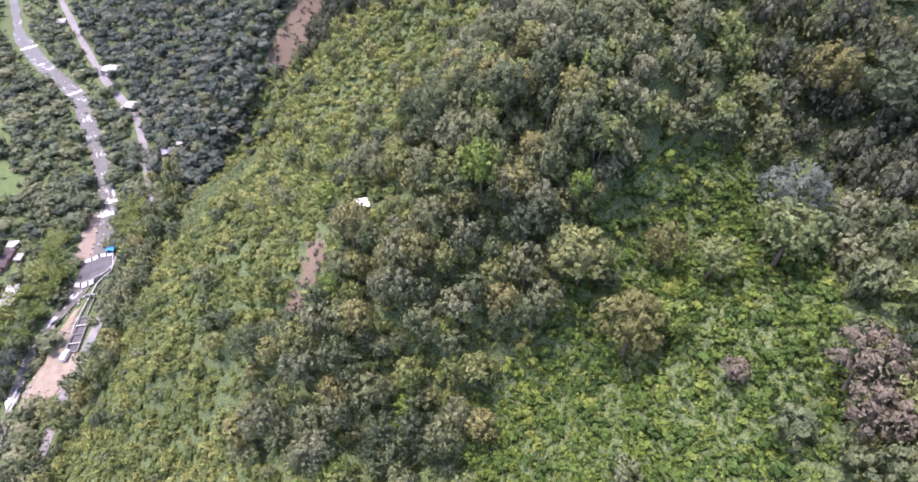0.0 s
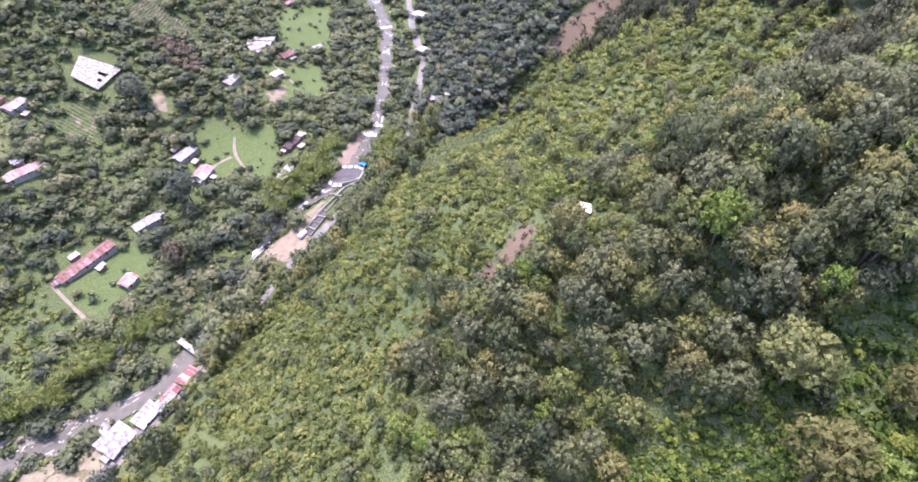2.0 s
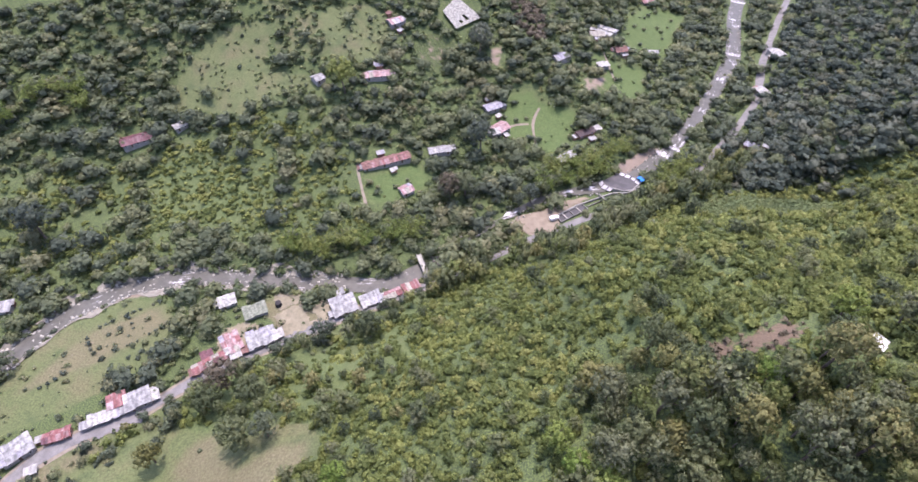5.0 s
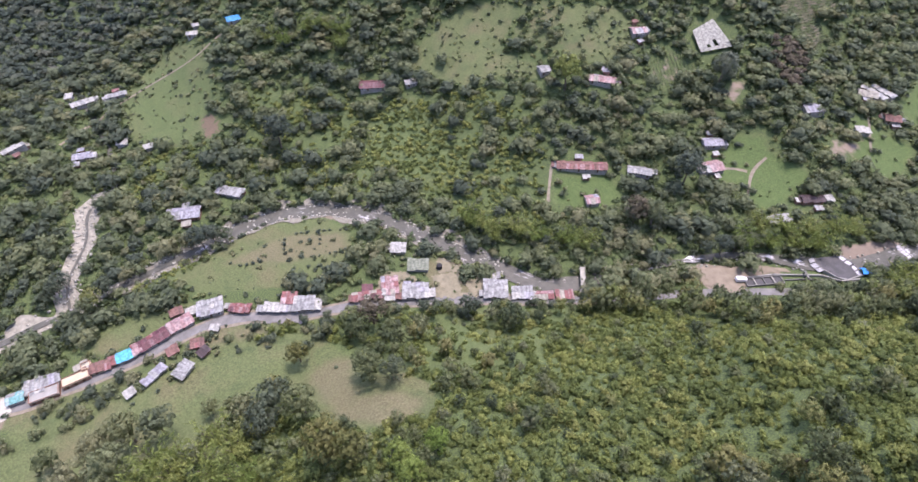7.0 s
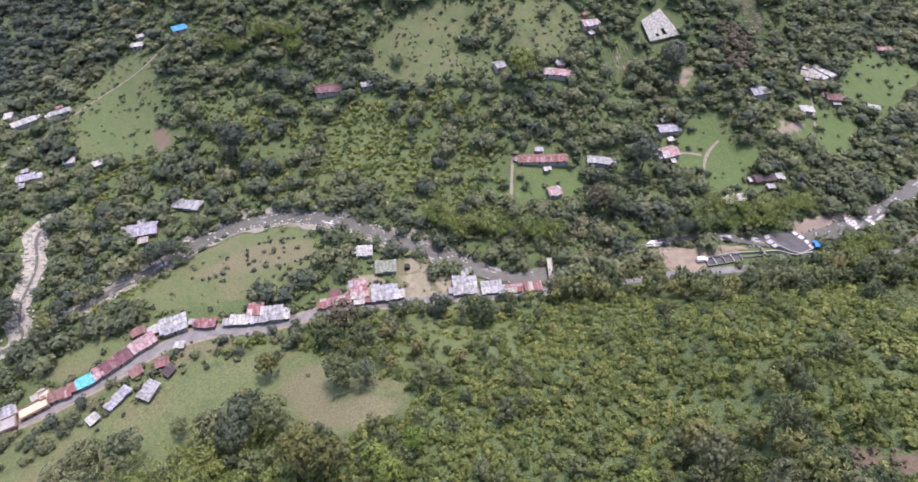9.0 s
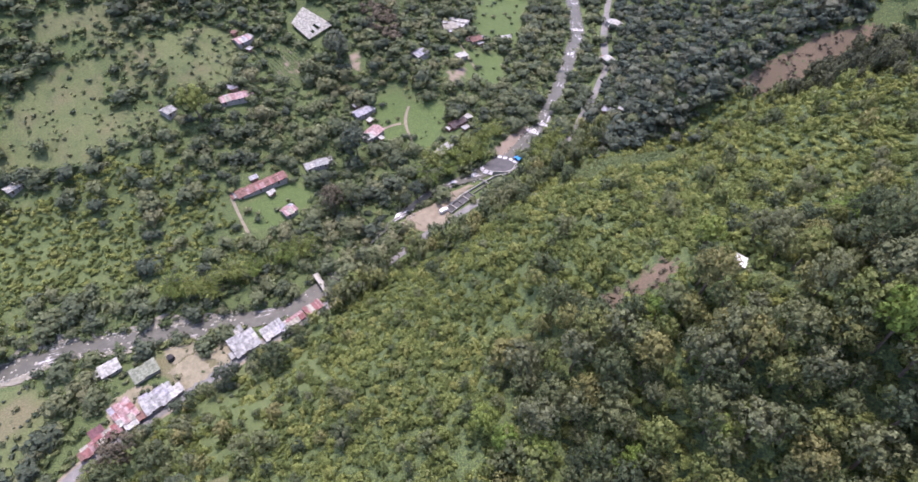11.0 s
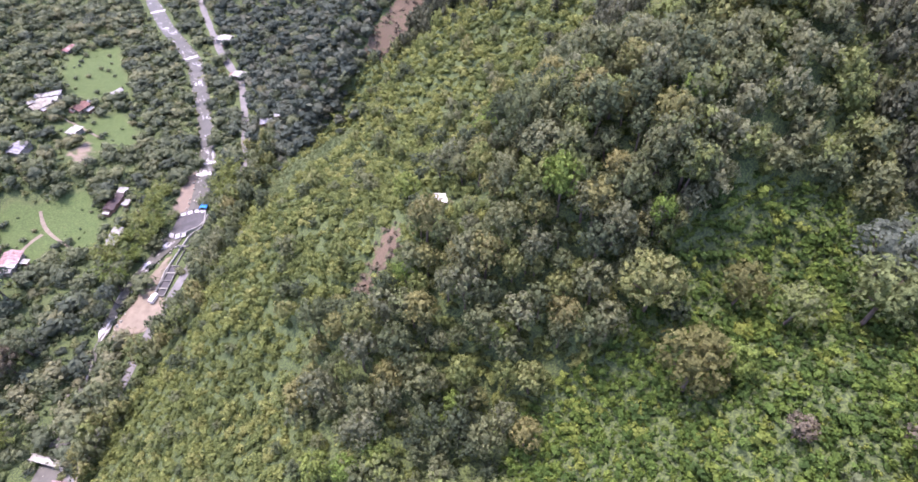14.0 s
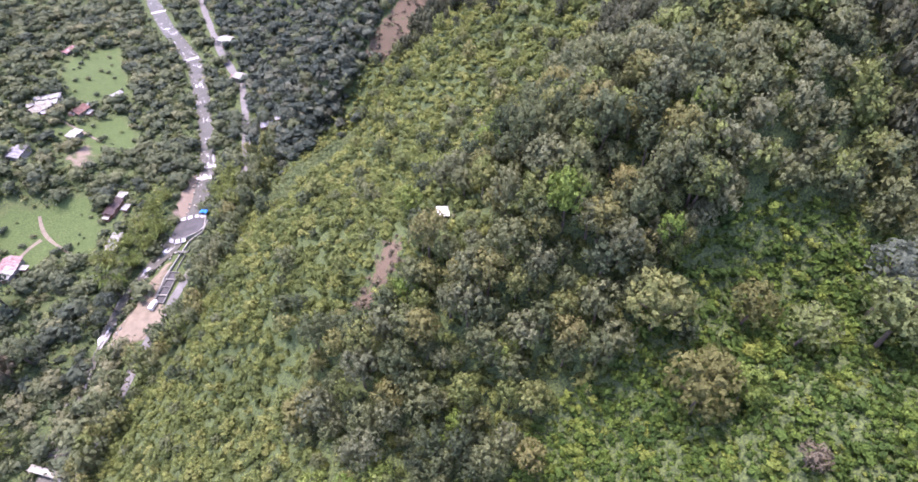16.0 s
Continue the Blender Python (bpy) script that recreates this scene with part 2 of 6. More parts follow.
def roofing(name, colour, worn, share=0.45, rough=0.55):
    """Corrugated sheets, laid side by side, with streaks of wear."""
    m, n, l, b = material(name, rough)
    tc = n.new("ShaderNodeTexCoord")
    ob = tc.outputs["Object"]
    info = n.new("ShaderNodeObjectInfo")
    sep = n.new("ShaderNodeSeparateXYZ")
    l.new(ob, sep.inputs[0])
    sheet = mathn(n, l, "FLOOR", mathn(n, l, "MULTIPLY", sep.outputs["X"], 1.15))
    white = n.new("ShaderNodeTexWhiteNoise")
    white.noise_dimensions = "2D"
    comb = n.new("ShaderNodeCombineXYZ")
    l.new(sheet, comb.inputs[0])
    l.new(info.outputs["Random"], comb.inputs[1])
    l.new(comb.outputs[0], white.inputs["Vector"])
    stretch = n.new("ShaderNodeMapping")
    stretch.inputs["Scale"].default_value = (1.0, 0.3, 1.0)
    l.new(ob, stretch.inputs["Vector"])
    patch = noise_node(n, l, 0.9, 5, stretch.outputs["Vector"])
    fac = mathn(n, l, "ADD", mathn(n, l, "MULTIPLY", white.outputs["Value"], 0.45), mathn(n, l, "MULTIPLY", patch, 0.75))
    fac = mathn(n, l, "MULTIPLY", mathn(n, l, "SUBTRACT", fac, 1.0 - share), 2.2, True)
    dirt = mathn(n, l, "MULTIPLY_ADD", mathn(n, l, "MULTIPLY", mathn(n, l, "SUBTRACT", noise_node(n, l, 0.75, 6, ob), 0.36), 4.0, True), 0.50)
    dirt.node.inputs[2].default_value = 0.52
    l.new(mix_colour(n, l, 1.0, mix_colour(n, l, fac, colour, worn), dirt, "MULTIPLY"), b.inputs["Base Color"])
    wave = n.new("ShaderNodeTexWave")
    wave.inputs["Scale"].default_value = 1.4
    l.new(ob, wave.inputs["Vector"])
    bump = n.new("ShaderNodeBump")
    bump.inputs["Strength"].default_value, bump.inputs["Distance"].default_value = 0.5, 0.06
    l.new(wave.outputs["Fac"], bump.inputs["Height"])
    l.new(bump.outputs["Normal"], b.inputs["Normal"])
    return m


WATER = water_material("river_water")
ROOFS = {
    "zinc": roofing("zinc_roof", (0.207, 0.218, 0.207), (0.325, 0.342, 0.323), 0.55, 0.6),
    "white": roofing("white_roof", (0.364, 0.376, 0.338), (0.256, 0.258, 0.221), 0.42, 0.7),
    "bright": roofing("bright_white_roof", (0.630, 0.654, 0.595), (0.512, 0.525, 0.470), 0.30, 0.8),
    "canvas": roofing("bleached_roof", (0.315, 0.325, 0.275), (0.272, 0.278, 0.230), 0.42, 0.9),
    "pale": roofing("pale_roof", (0.305, 0.300, 0.244), (0.220, 0.211, 0.160), 0.40, 0.85),
    "red": roofing("red_roof", (0.210, 0.085, 0.078), (0.330, 0.260, 0.250), 0.45),
    "pink": roofing("pink_roof", (0.285, 0.175, 0.168), (0.400, 0.330, 0.320), 0.5),
    "maroon": roofing("maroon_roof", (0.124, 0.053, 0.059), (0.236, 0.174, 0.174), 0.35),
    "clay": roofing("clay_roof", (0.200, 0.115, 0.095), (0.135, 0.090, 0.078), 0.45, 0.85),
    "blue": roofing("blue_roof", (0.030, 0.240, 0.460), (0.120, 0.330, 0.480), 0.30),
    "cyan": roofing("light_blue_roof", (0.075, 0.400, 0.540), (0.200, 0.430, 0.500), 0.30),
    "teal": roofing("teal_roof", (0.136, 0.341, 0.322), (0.372, 0.422, 0.409), 0.45),
    "yellow": roofing("yellow_roof", (0.400, 0.360, 0.240), (0.450, 0.420, 0.330), 0.40),
    "green": roofing("green_roof", (0.178, 0.206, 0.150), (0.225, 0.250, 0.190), 0.40, 0.8),
    "lilac": roofing("grey_lilac_roof", (0.244, 0.249, 0.274), (0.378, 0.396, 0.405), 0.45),
    "black": roofing("dark_roof", (0.053, 0.037, 0.037), (0.099, 0.081, 0.081), 0.40),
}
WALLS = {
    "white": mottled("whitewashed_wall", (0.200, 0.188, 0.164), (0.360, 0.342, 0.306), 0.5),
    "cream": mottled("cream_wall", (0.220, 0.192, 0.136), (0.336, 0.300, 0.220), 0.5),
    "brick": mottled("brick_wall", (0.196, 0.112, 0.077), (0.294, 0.175, 0.126), 0.8),
}
CONCRETE = mottled("concrete", (0.099, 0.101, 0.088), (0.197, 0.201, 0.178), 0.4)
DARK_WATER = mottled("dark_water", (0.030, 0.032, 0.032), (0.075, 0.076, 0.074), 0.25, 0.55)
WOOD = mottled("door_wood", (0.070, 0.042, 0.028), (0.140, 0.091, 0.056), 2.0)
GLASS = mottled("window_glass", (0.021, 0.025, 0.028), (0.042, 0.045, 0.049), 1.0, 0.12)
GRAVEL = mottled("river_gravel", (0.108, 0.105, 0.081), (0.246, 0.243, 0.192), 0.45)
STONE = mottled("river_stone", (0.167, 0.167, 0.136), (0.394, 0.397, 0.331), 0.6)
PATH_EARTH = mottled("path_earth", (0.140, 0.124, 0.090), (0.240, 0.216, 0.160), 0.6)
PLASTIC_BLUE = mottled("blue_sheeting", (0.015, 0.16, 0.52), (0.03, 0.26, 0.68), 0.6, 0.4)
WHITE_PAINT = mottled("white_paint", (0.66, 0.66, 0.65), (0.80, 0.80, 0.79), 1.0, 0.4)
RUBBER = mottled("rubber", (0.02, 0.02, 0.02), (0.04, 0.04, 0.04), 3.0)
CONCRETE_BRIGHT = mottled("sunlit_concrete", (0.246, 0.245, 0.202), (0.364, 0.366, 0.307), 0.4)
CONCRETE_PALE = mottled("worn_concrete", (0.197, 0.196, 0.175), (0.295, 0.297, 0.264), 0.3)
YELLOW_FLOOR = mottled("yellow_floor", (0.340, 0.300, 0.200), (0.430, 0.390, 0.280), 0.3)
PALE_GRAVEL = mottled("bleached_gravel", (0.148, 0.144, 0.111), (0.325, 0.321, 0.257), 0.5)
PLAZA = mottled("pale_paving", (0.286, 0.283, 0.235), (0.424, 0.422, 0.360), 0.25)
SAND = mottled("pinkish_sand", (0.138, 0.119, 0.084), (0.229, 0.200, 0.144), 0.3)
LOT = mottled("pale_earth", (0.116, 0.111, 0.069), (0.236, 0.218, 0.146), 0.22)
FOAM = mottled("white_water", (0.20, 0.20, 0.20), (0.55, 0.56, 0.56), 0.9, 0.5)


# ---- the lie of the land ----
RIVER = [(290, 1500), (225, 900), (140, 645), (112, 562), (102, 498), (97, 425), (80, 367), (62, 317), (50, 287), (32, 260), (17, 247), (-2, 236),
         (-15, 228), (-25, 216), (-34, 205), (-46, 187), (-62, 160), (-76, 144), (-97, 139), (-122, 133), (-140, 129), (-172, 122), (-195, 109),
         (-211, 90), (-217, 70), (-219, 50), (-222, 35), (-226, 8), (-230, -14), (-234, -45), (-262, -130), (-330, -400), (-500, -1500)]
BROOK = [(-230, -14), (-236, -10), (-246, -8), (-254, -1), (-261, 7), (-271, 14), (-283, 17), (-291, 23), (-293, 33), (-292, 40), (-330, 52), (-420, 70), (-700, 60), (-1500, -100)]
ROAD = [(280, 1500), (250, 900), (165, 600), (133, 484), (117, 420), (108, 362), (91, 321), (75, 287), (62, 265), (40, 240), (10, 216), (-20, 188),
        (-45, 161), (-61, 146), (-77, 131), (-91, 119), (-109, 102), (-135, 75), (-147, 57), (-163, 42), (-173, 31), (-179, 11),
        (-182, -8), (-188, -25), (-193, -41), (-201, -52), (-225, -100), (-300, -400), (-460, -1500)]


def to_line(x, y, line):
    """Distance from a polyline, and the signed distance (positive to the right of its way)."""
    best = np.full(np.shape(x), 1e9)
    side = np.zeros(np.shape(x))
    for (ax, ay), (bx, by) in zip(line[:-1], line[1:]):
        dx, dy = bx - ax, by - ay
        ll = dx * dx + dy * dy
        s = np.clip(((x - ax) * dx + (y - ay) * dy) / ll, 0, 1)
        d = np.hypot(x - ax - s * dx, y - ay - s * dy)
        cross = (dx * (y - ay) - dy * (x - ax)) / ll ** 0.5
        near = d < best
        best = np.where(near, d, best)
        side = np.where(near, np.sign(cross), side)
    return best, best * side


def soft(d, w):
    """A ramp that starts softly at 0."""
    return w * np.logaddexp(0, d / w)


def waves(x, y, size, seed):
    """Gentle, smooth unevenness between -1 and 1."""
    out = 0
    rs = np.random.RandomState(seed)
    for k in range(7):
        a, p = rs.uniform(0, 2 * np.pi, 2)
        f = 2 * np.pi / (size * rs.uniform(0.6, 1.7))
        out = out + np.sin(f * (np.cos(a) * x + np.sin(a) * y) + p)
    return out / 4.0


SPUR = [(38, 148), (52, 118), (68, 92), (100, 72), (160, 58), (260, 40), (520, 0)]
GULLY = [(48, 30), (90, 18), (150, 0), (260, -40), (500, -120)]
HOLLOW = [(60, 275), (95, 255), (140, 250), (200, 262), (300, 275), (600, 330)]


def height(x, y):
    x, y = np.asarray(x, float), np.asarray(y, float)
    _, d = to_line(x, y, ROAD)
    # the road runs down the valley; the steep mountain lies on its left-hand side
    m = d
    gentle = 1 / (1 + np.exp((y - 15 + 0.3 * x) / 22))
    near = 0.69 * soft(m - 8 - 34 * gentle, 7) + 0.22 * soft(m - 4, 3) * np.clip((42 - m) / 34, 0, 1) * gentle
    near = 210 * np.tanh(near / 210)
    up = np.clip(m / 60, 0, 1)
    ds, _ = to_line(x, y, SPUR)
    dg, _ = to_line(x, y, GULLY)
    dh, _ = to_line(x, y, HOLLOW)
    near = near + up * (20 * np.exp(-(ds / 42) ** 2) - 24 * np.exp(-(dg / 30) ** 2) - 26 * np.exp(-(dh / 30) ** 2) * np.clip((m - 10) / 60, 0, 1))
    near = near + up * 2.2 * waves(x, y, 38, 3) + np.clip(m / 300, 0, 1) * 12 * waves(x, y, 170, 4)
    # the other side: terraces by the river, then farmed slopes
    r, rs = to_line(x, y, RIVER)
    b, _ = to_line(x, y, BROOK)
    w = np.minimum(r, b * 1.3)
    w = np.where(rs < 0, w, 0.0)
    far = 0.36 * (soft(w - 48, 14) - 14 * np.log1p(np.exp(-48 / 14))) + 0.03 * w
    far = 260 * np.tanh(far / 260)
    far = far + np.clip((w - 25) / 60, 0, 1) * (3.0 * waves(x, y, 70, 5) + np.clip((w - 60) / 200, 0, 1) * 14 * waves(x, y, 230, 6))
    k = 1 / (1 + np.exp(-np.clip(m, -60, 60) / 2.0))
    z = far * (1 - k) * (m < 12) + np.maximum(near, 0) * k
    # the river bed is cut into the valley floor
    z = z - 2.2 * np.exp(-(r / 7.0) ** 4) - 1.6 * np.exp(-(b / 6.0) ** 4) * (rs < 4)
    return z

MEADOWS = {}
MEADOWS["slope_meadow"] = [(-183, -55), (-184, -44), (-162, -16), (-156, 8), (-154, 31), (-139, 54), (-113, 56), (-69, 59), (-60, 52), (-70, 36), (-84, 25), (-119, 31), (-129, 11), (-118, -5), (-137, -34), (-169, -60)]
MEADOWS["river_meadow"] = [(-209, 28), (-212, 68), (-209, 88), (-195, 102), (-172, 105), (-158, 94), (-152, 88), (-169, 59), (-182, 43), (-198, 28)]
MEADOWS["ball_field"] = [(-120, 110), (-120, 123), (-105, 121), (-101, 125), (-94, 118), (-111, 103)]
MEADOWS["tank_yard"] = [(-136, 113), (-131, 124), (-112, 124), (-102, 111), (-112, 102), (-121, 112)]
MEADOWS["brook_meadow"] = [(-205, -20), (-207, -6), (-200, 15), (-192, 27), (-185, 25), (-188, 3), (-195, -14)]
MEADOWS["hill_meadow"] = [(-246, 297), (-208, 322), (-200, 311), (-221, 298), (-235, 285)]
MEADOWS["ridge_meadow"] = [(-347, 134), (-331, 131), (-318, 118), (-303, 103), (-290, 93), (-296, 80), (-309, 66), (-327, 66), (-352, 73), (-366, 86), (-378, 97), (-384, 112), (-394, 126), (-380, 134), (-368, 132), (-358, 141)]
MEADOWS["house_lawn"] = [(-114, 203), (-93, 228), (-79, 221), (-80, 207), (-88, 197), (-103, 188)]
MEADOWS["farm_lawn"] = [(-63, 264), (-52, 302), (-39, 311), (-31, 303), (-8, 304), (-9, 276), (-20, 258), (-35, 273), (-53, 254)]
MEADOWS["green_field"] = [(-7, 370), (10, 371), (32, 376), (32, 346), (24, 334), (9, 333), (1, 340), (1, 358), (-9, 358)]
MEADOWS["far_field"] = [(14, 440), (22, 457), (39, 474), (61, 477), (52, 440), (46, 402), (40, 391), (9, 399), (12, 425)]
MEADOWS["lower_meadow"] = [(-196, -92), (-188, -66), (-183, -55), (-169, -60), (-137, -34), (-126, -60), (-150, -100)]
MEADOWS["west_meadow"] = [(-240, 232), (-234, 266), (-217, 282), (-206, 285), (-198, 260), (-191, 254), (-164, 259), (-160, 253), (-185, 236), (-190, 220), (-219, 216), (-234, 210)]
MEADOWS["top_meadow"] = [(-174, 312), (-154, 328), (-136, 323), (-136, 282), (-160, 274), (-168, 282), (-180, 299)]
SOILS = {}
SOILS["sand_lot"] = [(-30, 200), (-27, 209), (-14, 216), (-8, 221), (-4, 226), (6, 234), (9, 232), (0, 224), (-5, 215), (-4, 204), (-9, 195), (-21, 196)]
SOILS["gravel_bank"] = [(-218, 68), (-215, 88), (-200, 109), (-182, 122), (-171, 121), (-175, 108), (-196, 101), (-208, 87)]
SOILS["bank_far"] = [(19, 261), (25, 270), (35, 283), (43, 293), (45, 284), (38, 268), (31, 261)]
SOILS["plaza"] = [(-216, -66), (-211, -56), (-203, -48), (-195, -49), (-190, -52), (-192, -64)]
SOILS["dig"] = [(-10, 338), (7, 355), (4, 330), (-5, 320)]
SOILS["cut"] = [(-75, 329), (-66, 339), (-62, 319), (-70, 319)]
SLIPS = {}
SLIPS["landslip"] = [(161, 282), (171, 269), (191, 267), (213, 273), (232, 278), (227, 286), (201, 287), (176, 286)]
SLIPS["ridge_slip"] = [(-304, 101), (-299, 108), (-284, 103), (-281, 91), (-292, 94)]
SLIPS["small_slip"] = [(61, 94), (58, 97), (54, 96), (49, 93), (44, 91.5), (37, 90), (39, 86), (44, 86), (49, 85.5), (56, 87)]
ZONES = {}
ZONES["face"] = [(5, 162), (30, 202), (55, 232), (95, 250), (124, 264), (173, 278), (190, 206), (194, 117), (183, 117), (154, 114), (116, 102), (100, 93), (79, 93), (66, 99), (58, 93), (45, 90), (35, 91), (23, 90), (14, 91), (6, 86), (-4, 77), (-14, 64), (-22, 62), (-42, 92), (-59, 145), (-27, 172), (-8, 165)]
ZONES["gully"] = [(38, 29), (54, 36), (77, 30), (99, 34), (119, 31), (133, 18), (143, -6), (79, -27), (62, -27), (48, -12), (36, 6), (30, 20)]
ZONES["strip"] = [(60, 238), (84, 241), (111, 246), (139, 249), (128, 224), (114, 207), (90, 205), (64, 207)]
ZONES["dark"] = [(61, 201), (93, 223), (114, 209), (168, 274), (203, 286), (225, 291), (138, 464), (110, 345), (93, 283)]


def inside(x, y, poly):
    res = np.zeros(np.shape(x), bool)
    px, py = poly[-1]
    for qx, qy in poly:
        cond = (qy > y) != (py > y)
        with np.errstate(divide="ignore", invalid="ignore"):
            res ^= cond & (x < (px - qx) * (y - qy) / (py - qy + 1e-12) + qx)
        px, py = qx, qy
    return res


def any_inside(x, y, polys):
    out = np.zeros(np.shape(x), bool)
    for p in polys:
        out |= inside(x, y, p)
    return out


def fast_mesh(name, verts, quads, tint=None, normals=None):
    """A mesh of quads from arrays."""
    me = bpy.data.meshes.new(name)
    verts, quads = np.asarray(verts, np.float32), np.asarray(quads, np.int32)
    me.vertices.add(len(verts))
    me.vertices.foreach_set("co", verts.ravel())
    k = quads.shape[1]
    me.loops.add(quads.size)
    me.loops.foreach_set("vertex_index", quads.ravel())
    me.polygons.add(len(quads))
    me.polygons.foreach_set("loop_start", np.arange(0, quads.size, k, dtype=np.int32))
    me.update(calc_edges=True)
    if tint is not None:
        a = me.attributes.new("tint", "FLOAT", "POINT")
        a.data.foreach_set("value", np.asarray(tint, np.float32))
    if normals is not None:
        a = me.attributes.new("custom_normal", "FLOAT_VECTOR", "POINT")
        a.data.foreach_set("vector", np.asarray(normals, np.float32).ravel())
    return me


def smooth_mask(x, y, polys, reach=2.5):
    m = np.zeros(x.shape)
    for dx, dy in ((0, 0), (reach, 0), (-reach, 0), (0, reach), (0, -reach)):
        m += any_inside(x + dx, y + dy, polys)
    return m / 5


CROPS = [[(-121, 307), (-112, 330), (-96, 327), (-104, 293)], [(-91, 407), (-63, 446), (-50, 446), (-59, 421), (-76, 403)], [(-67, 408), (-59, 428), (-46, 417), (-44, 396), (-59, 400)]]
BRIGHT_SCRUB = [[(-229, 168), (-218, 200), (-186, 193), (-157, 178), (-146, 160), (-178, 153), (-200, 144)], [(-90, 92), (-79, 102), (-62, 111), (-52, 115), (-58, 100), (-76, 89)], [(-68, 127), (-58, 132), (-50, 114), (-53, 105)], [(-228, -8), (-206, 30), (-212, 50), (-226, 30)], [(-300, 30), (-290, 60), (-262, 50), (-268, 20)]]
LIGHT_SCRUB = [[(-230, 196), (-193, 218), (-158, 240), (-121, 208), (-107, 182), (-73, 169), (-111, 154), (-209, 146)], [(-297, 131), (-244, 180), (-184, 133), (-200, 113), (-245, 95)],
               [(-310, 58), (-282, 91), (-236, 85), (-255, 65), (-292, 53)], [(-226, 165), (-220, 193), (-189, 201), (-173, 173), (-182, 148), (-207, 147)], [(-156, 172), (-152, 187), (-124, 199), (-107, 184), (-116, 157), (-131, 144)], [(-228, -8), (-206, 30), (-212, 50), (-226, 30)]]
DRY = [[(-150, 104), (-126, 122), (-100, 118), (-112, 101), (-136, 80), (-146, 90)], [(-119, 36), (-120, 48), (-108, 56), (-100, 46), (-89, 43), (-78, 51), (-65, 55), (-63, 47), (-68, 37), (-84, 29), (-96, 32)], [(-203, 46), (-195, 82), (-174, 104), (-161, 96), (-177, 72)], [(-175, 22), (-160, 40), (-148, 46), (-158, 26), (-168, 12)], [(-120, 110), (-120, 123), (-105, 121), (-101, 125), (-94, 118), (-111, 103)]]
ROUGH = [MEADOWS[k] for k in ("hill_meadow", "west_meadow", "top_meadow")]

BRUSH = [(-219, 305), (-196, 312), (-180, 299), (-166, 282), (-162, 271), (-184, 259), (-196, 265), (-204, 285), (-220, 296)]


def build_ground():
    u = np.linspace(-1, 1, 280)
    gx = 380 * u + 1500 * np.sign(u) * np.clip(np.abs(u) - 0.72, 0, 1) ** 2 * 8.5 - 40
    v = np.linspace(-1, 1, 280)
    gy = 380 * v + 1500 * np.sign(v) * np.clip(np.abs(v) - 0.72, 0, 1) ** 2 * 8.5 + 190
    x, y = np.meshgrid(gx, gy)
    z = height(x, y)
    n = len(gx)
    i = np.arange(n * n).reshape(n, n)
    q = np.stack([i[:-1, :-1], i[:-1, 1:], i[1:, 1:], i[1:, :-1]], -1).reshape(-1, 4)
    me = fast_mesh("ground", np.stack([x, y, z], -1).reshape(-1, 3), q)
    for key, polys in (("meadow", MEADOWS.values()), ("soil", SOILS.values()), ("slip", SLIPS.values()), ("dry", DRY), ("lawn", [MEADOWS[k] for k in ("house_lawn", "farm_lawn", "green_field", "far_field")])):
        a = me.attributes.new(key, "FLOAT", "POINT")
        value = smooth_mask(x, y, polys)
        if key == "dry":
            value = np.maximum(np.maximum(value, 0.10 * smooth_mask(x, y, ROUGH, 6) + 0.45 * smooth_mask(x, y, [BRUSH, MEADOWS["hill_meadow"]], 5)), 0.95 * smooth_mask(x, y, CROPS[:1]))
        if key == "lawn":
            _, off = to_line(x, y, ROAD)
            value = np.maximum(0.5 * np.maximum(smooth_mask(x, y, BRIGHT_SCRUB, 6), smooth_mask(x, y, [MEADOWS["ridge_meadow"]])), value)
            value = np.maximum(value, 0.5 * ((off > 0) & (off < 48) & (x < -42) & (x > -130) & (y > 55)))
        if key == "soil":
            value *= np.where((y > 310) & (x > -90) & (x < 15), 0.55, 1.0)
        if key == "soil":
            value = np.maximum(np.maximum(value, 0.36 * smooth_mask(x, y, CROPS[:1]) + 0.42 * smooth_mask(x, y, CROPS[1:])), 0.22 * smooth_mask(x, y, DRY, 3.5))
        if key == "meadow":
            _, side = to_line(x, y, RIVER)
            _, off = to_line(x, y, ROAD)
            value = np.maximum(np.maximum(value, smooth_mask(x, y, ROUGH)), np.where(side < 6, np.where((x < -385) | (y > 480), 0.0, 0.27), 0.10))
            value = np.maximum(value, 0.55 * smooth_mask(x, y, [BRUSH]))
            value = np.maximum(value, np.maximum(0.30 * smooth_mask(x, y, LIGHT_SCRUB), 0.62 * smooth_mask(x, y, BRIGHT_SCRUB)))
            value = np.maximum(value, 0.60 * ((off > 0) & (off < 48) & (x < -42) & (x > -130) & (y > 55)))
            value = np.maximum(value, 0.6 * ((off > 0) & (off < 26) & (x < -60) & (x > -240)))
            value = np.where((off > 5) & (y > 205) & (x > 20), 0.0, value)
        a.data.foreach_set("value", value.ravel().astype(np.float32))
    me.polygons.foreach_set("use_smooth", np.ones(len(q), bool))
    me.materials.append(GROUND)
    return tagged(new("ground", me), "steep green valley ground with meadows and bare earth", "ground", kind="structure")


build_ground()


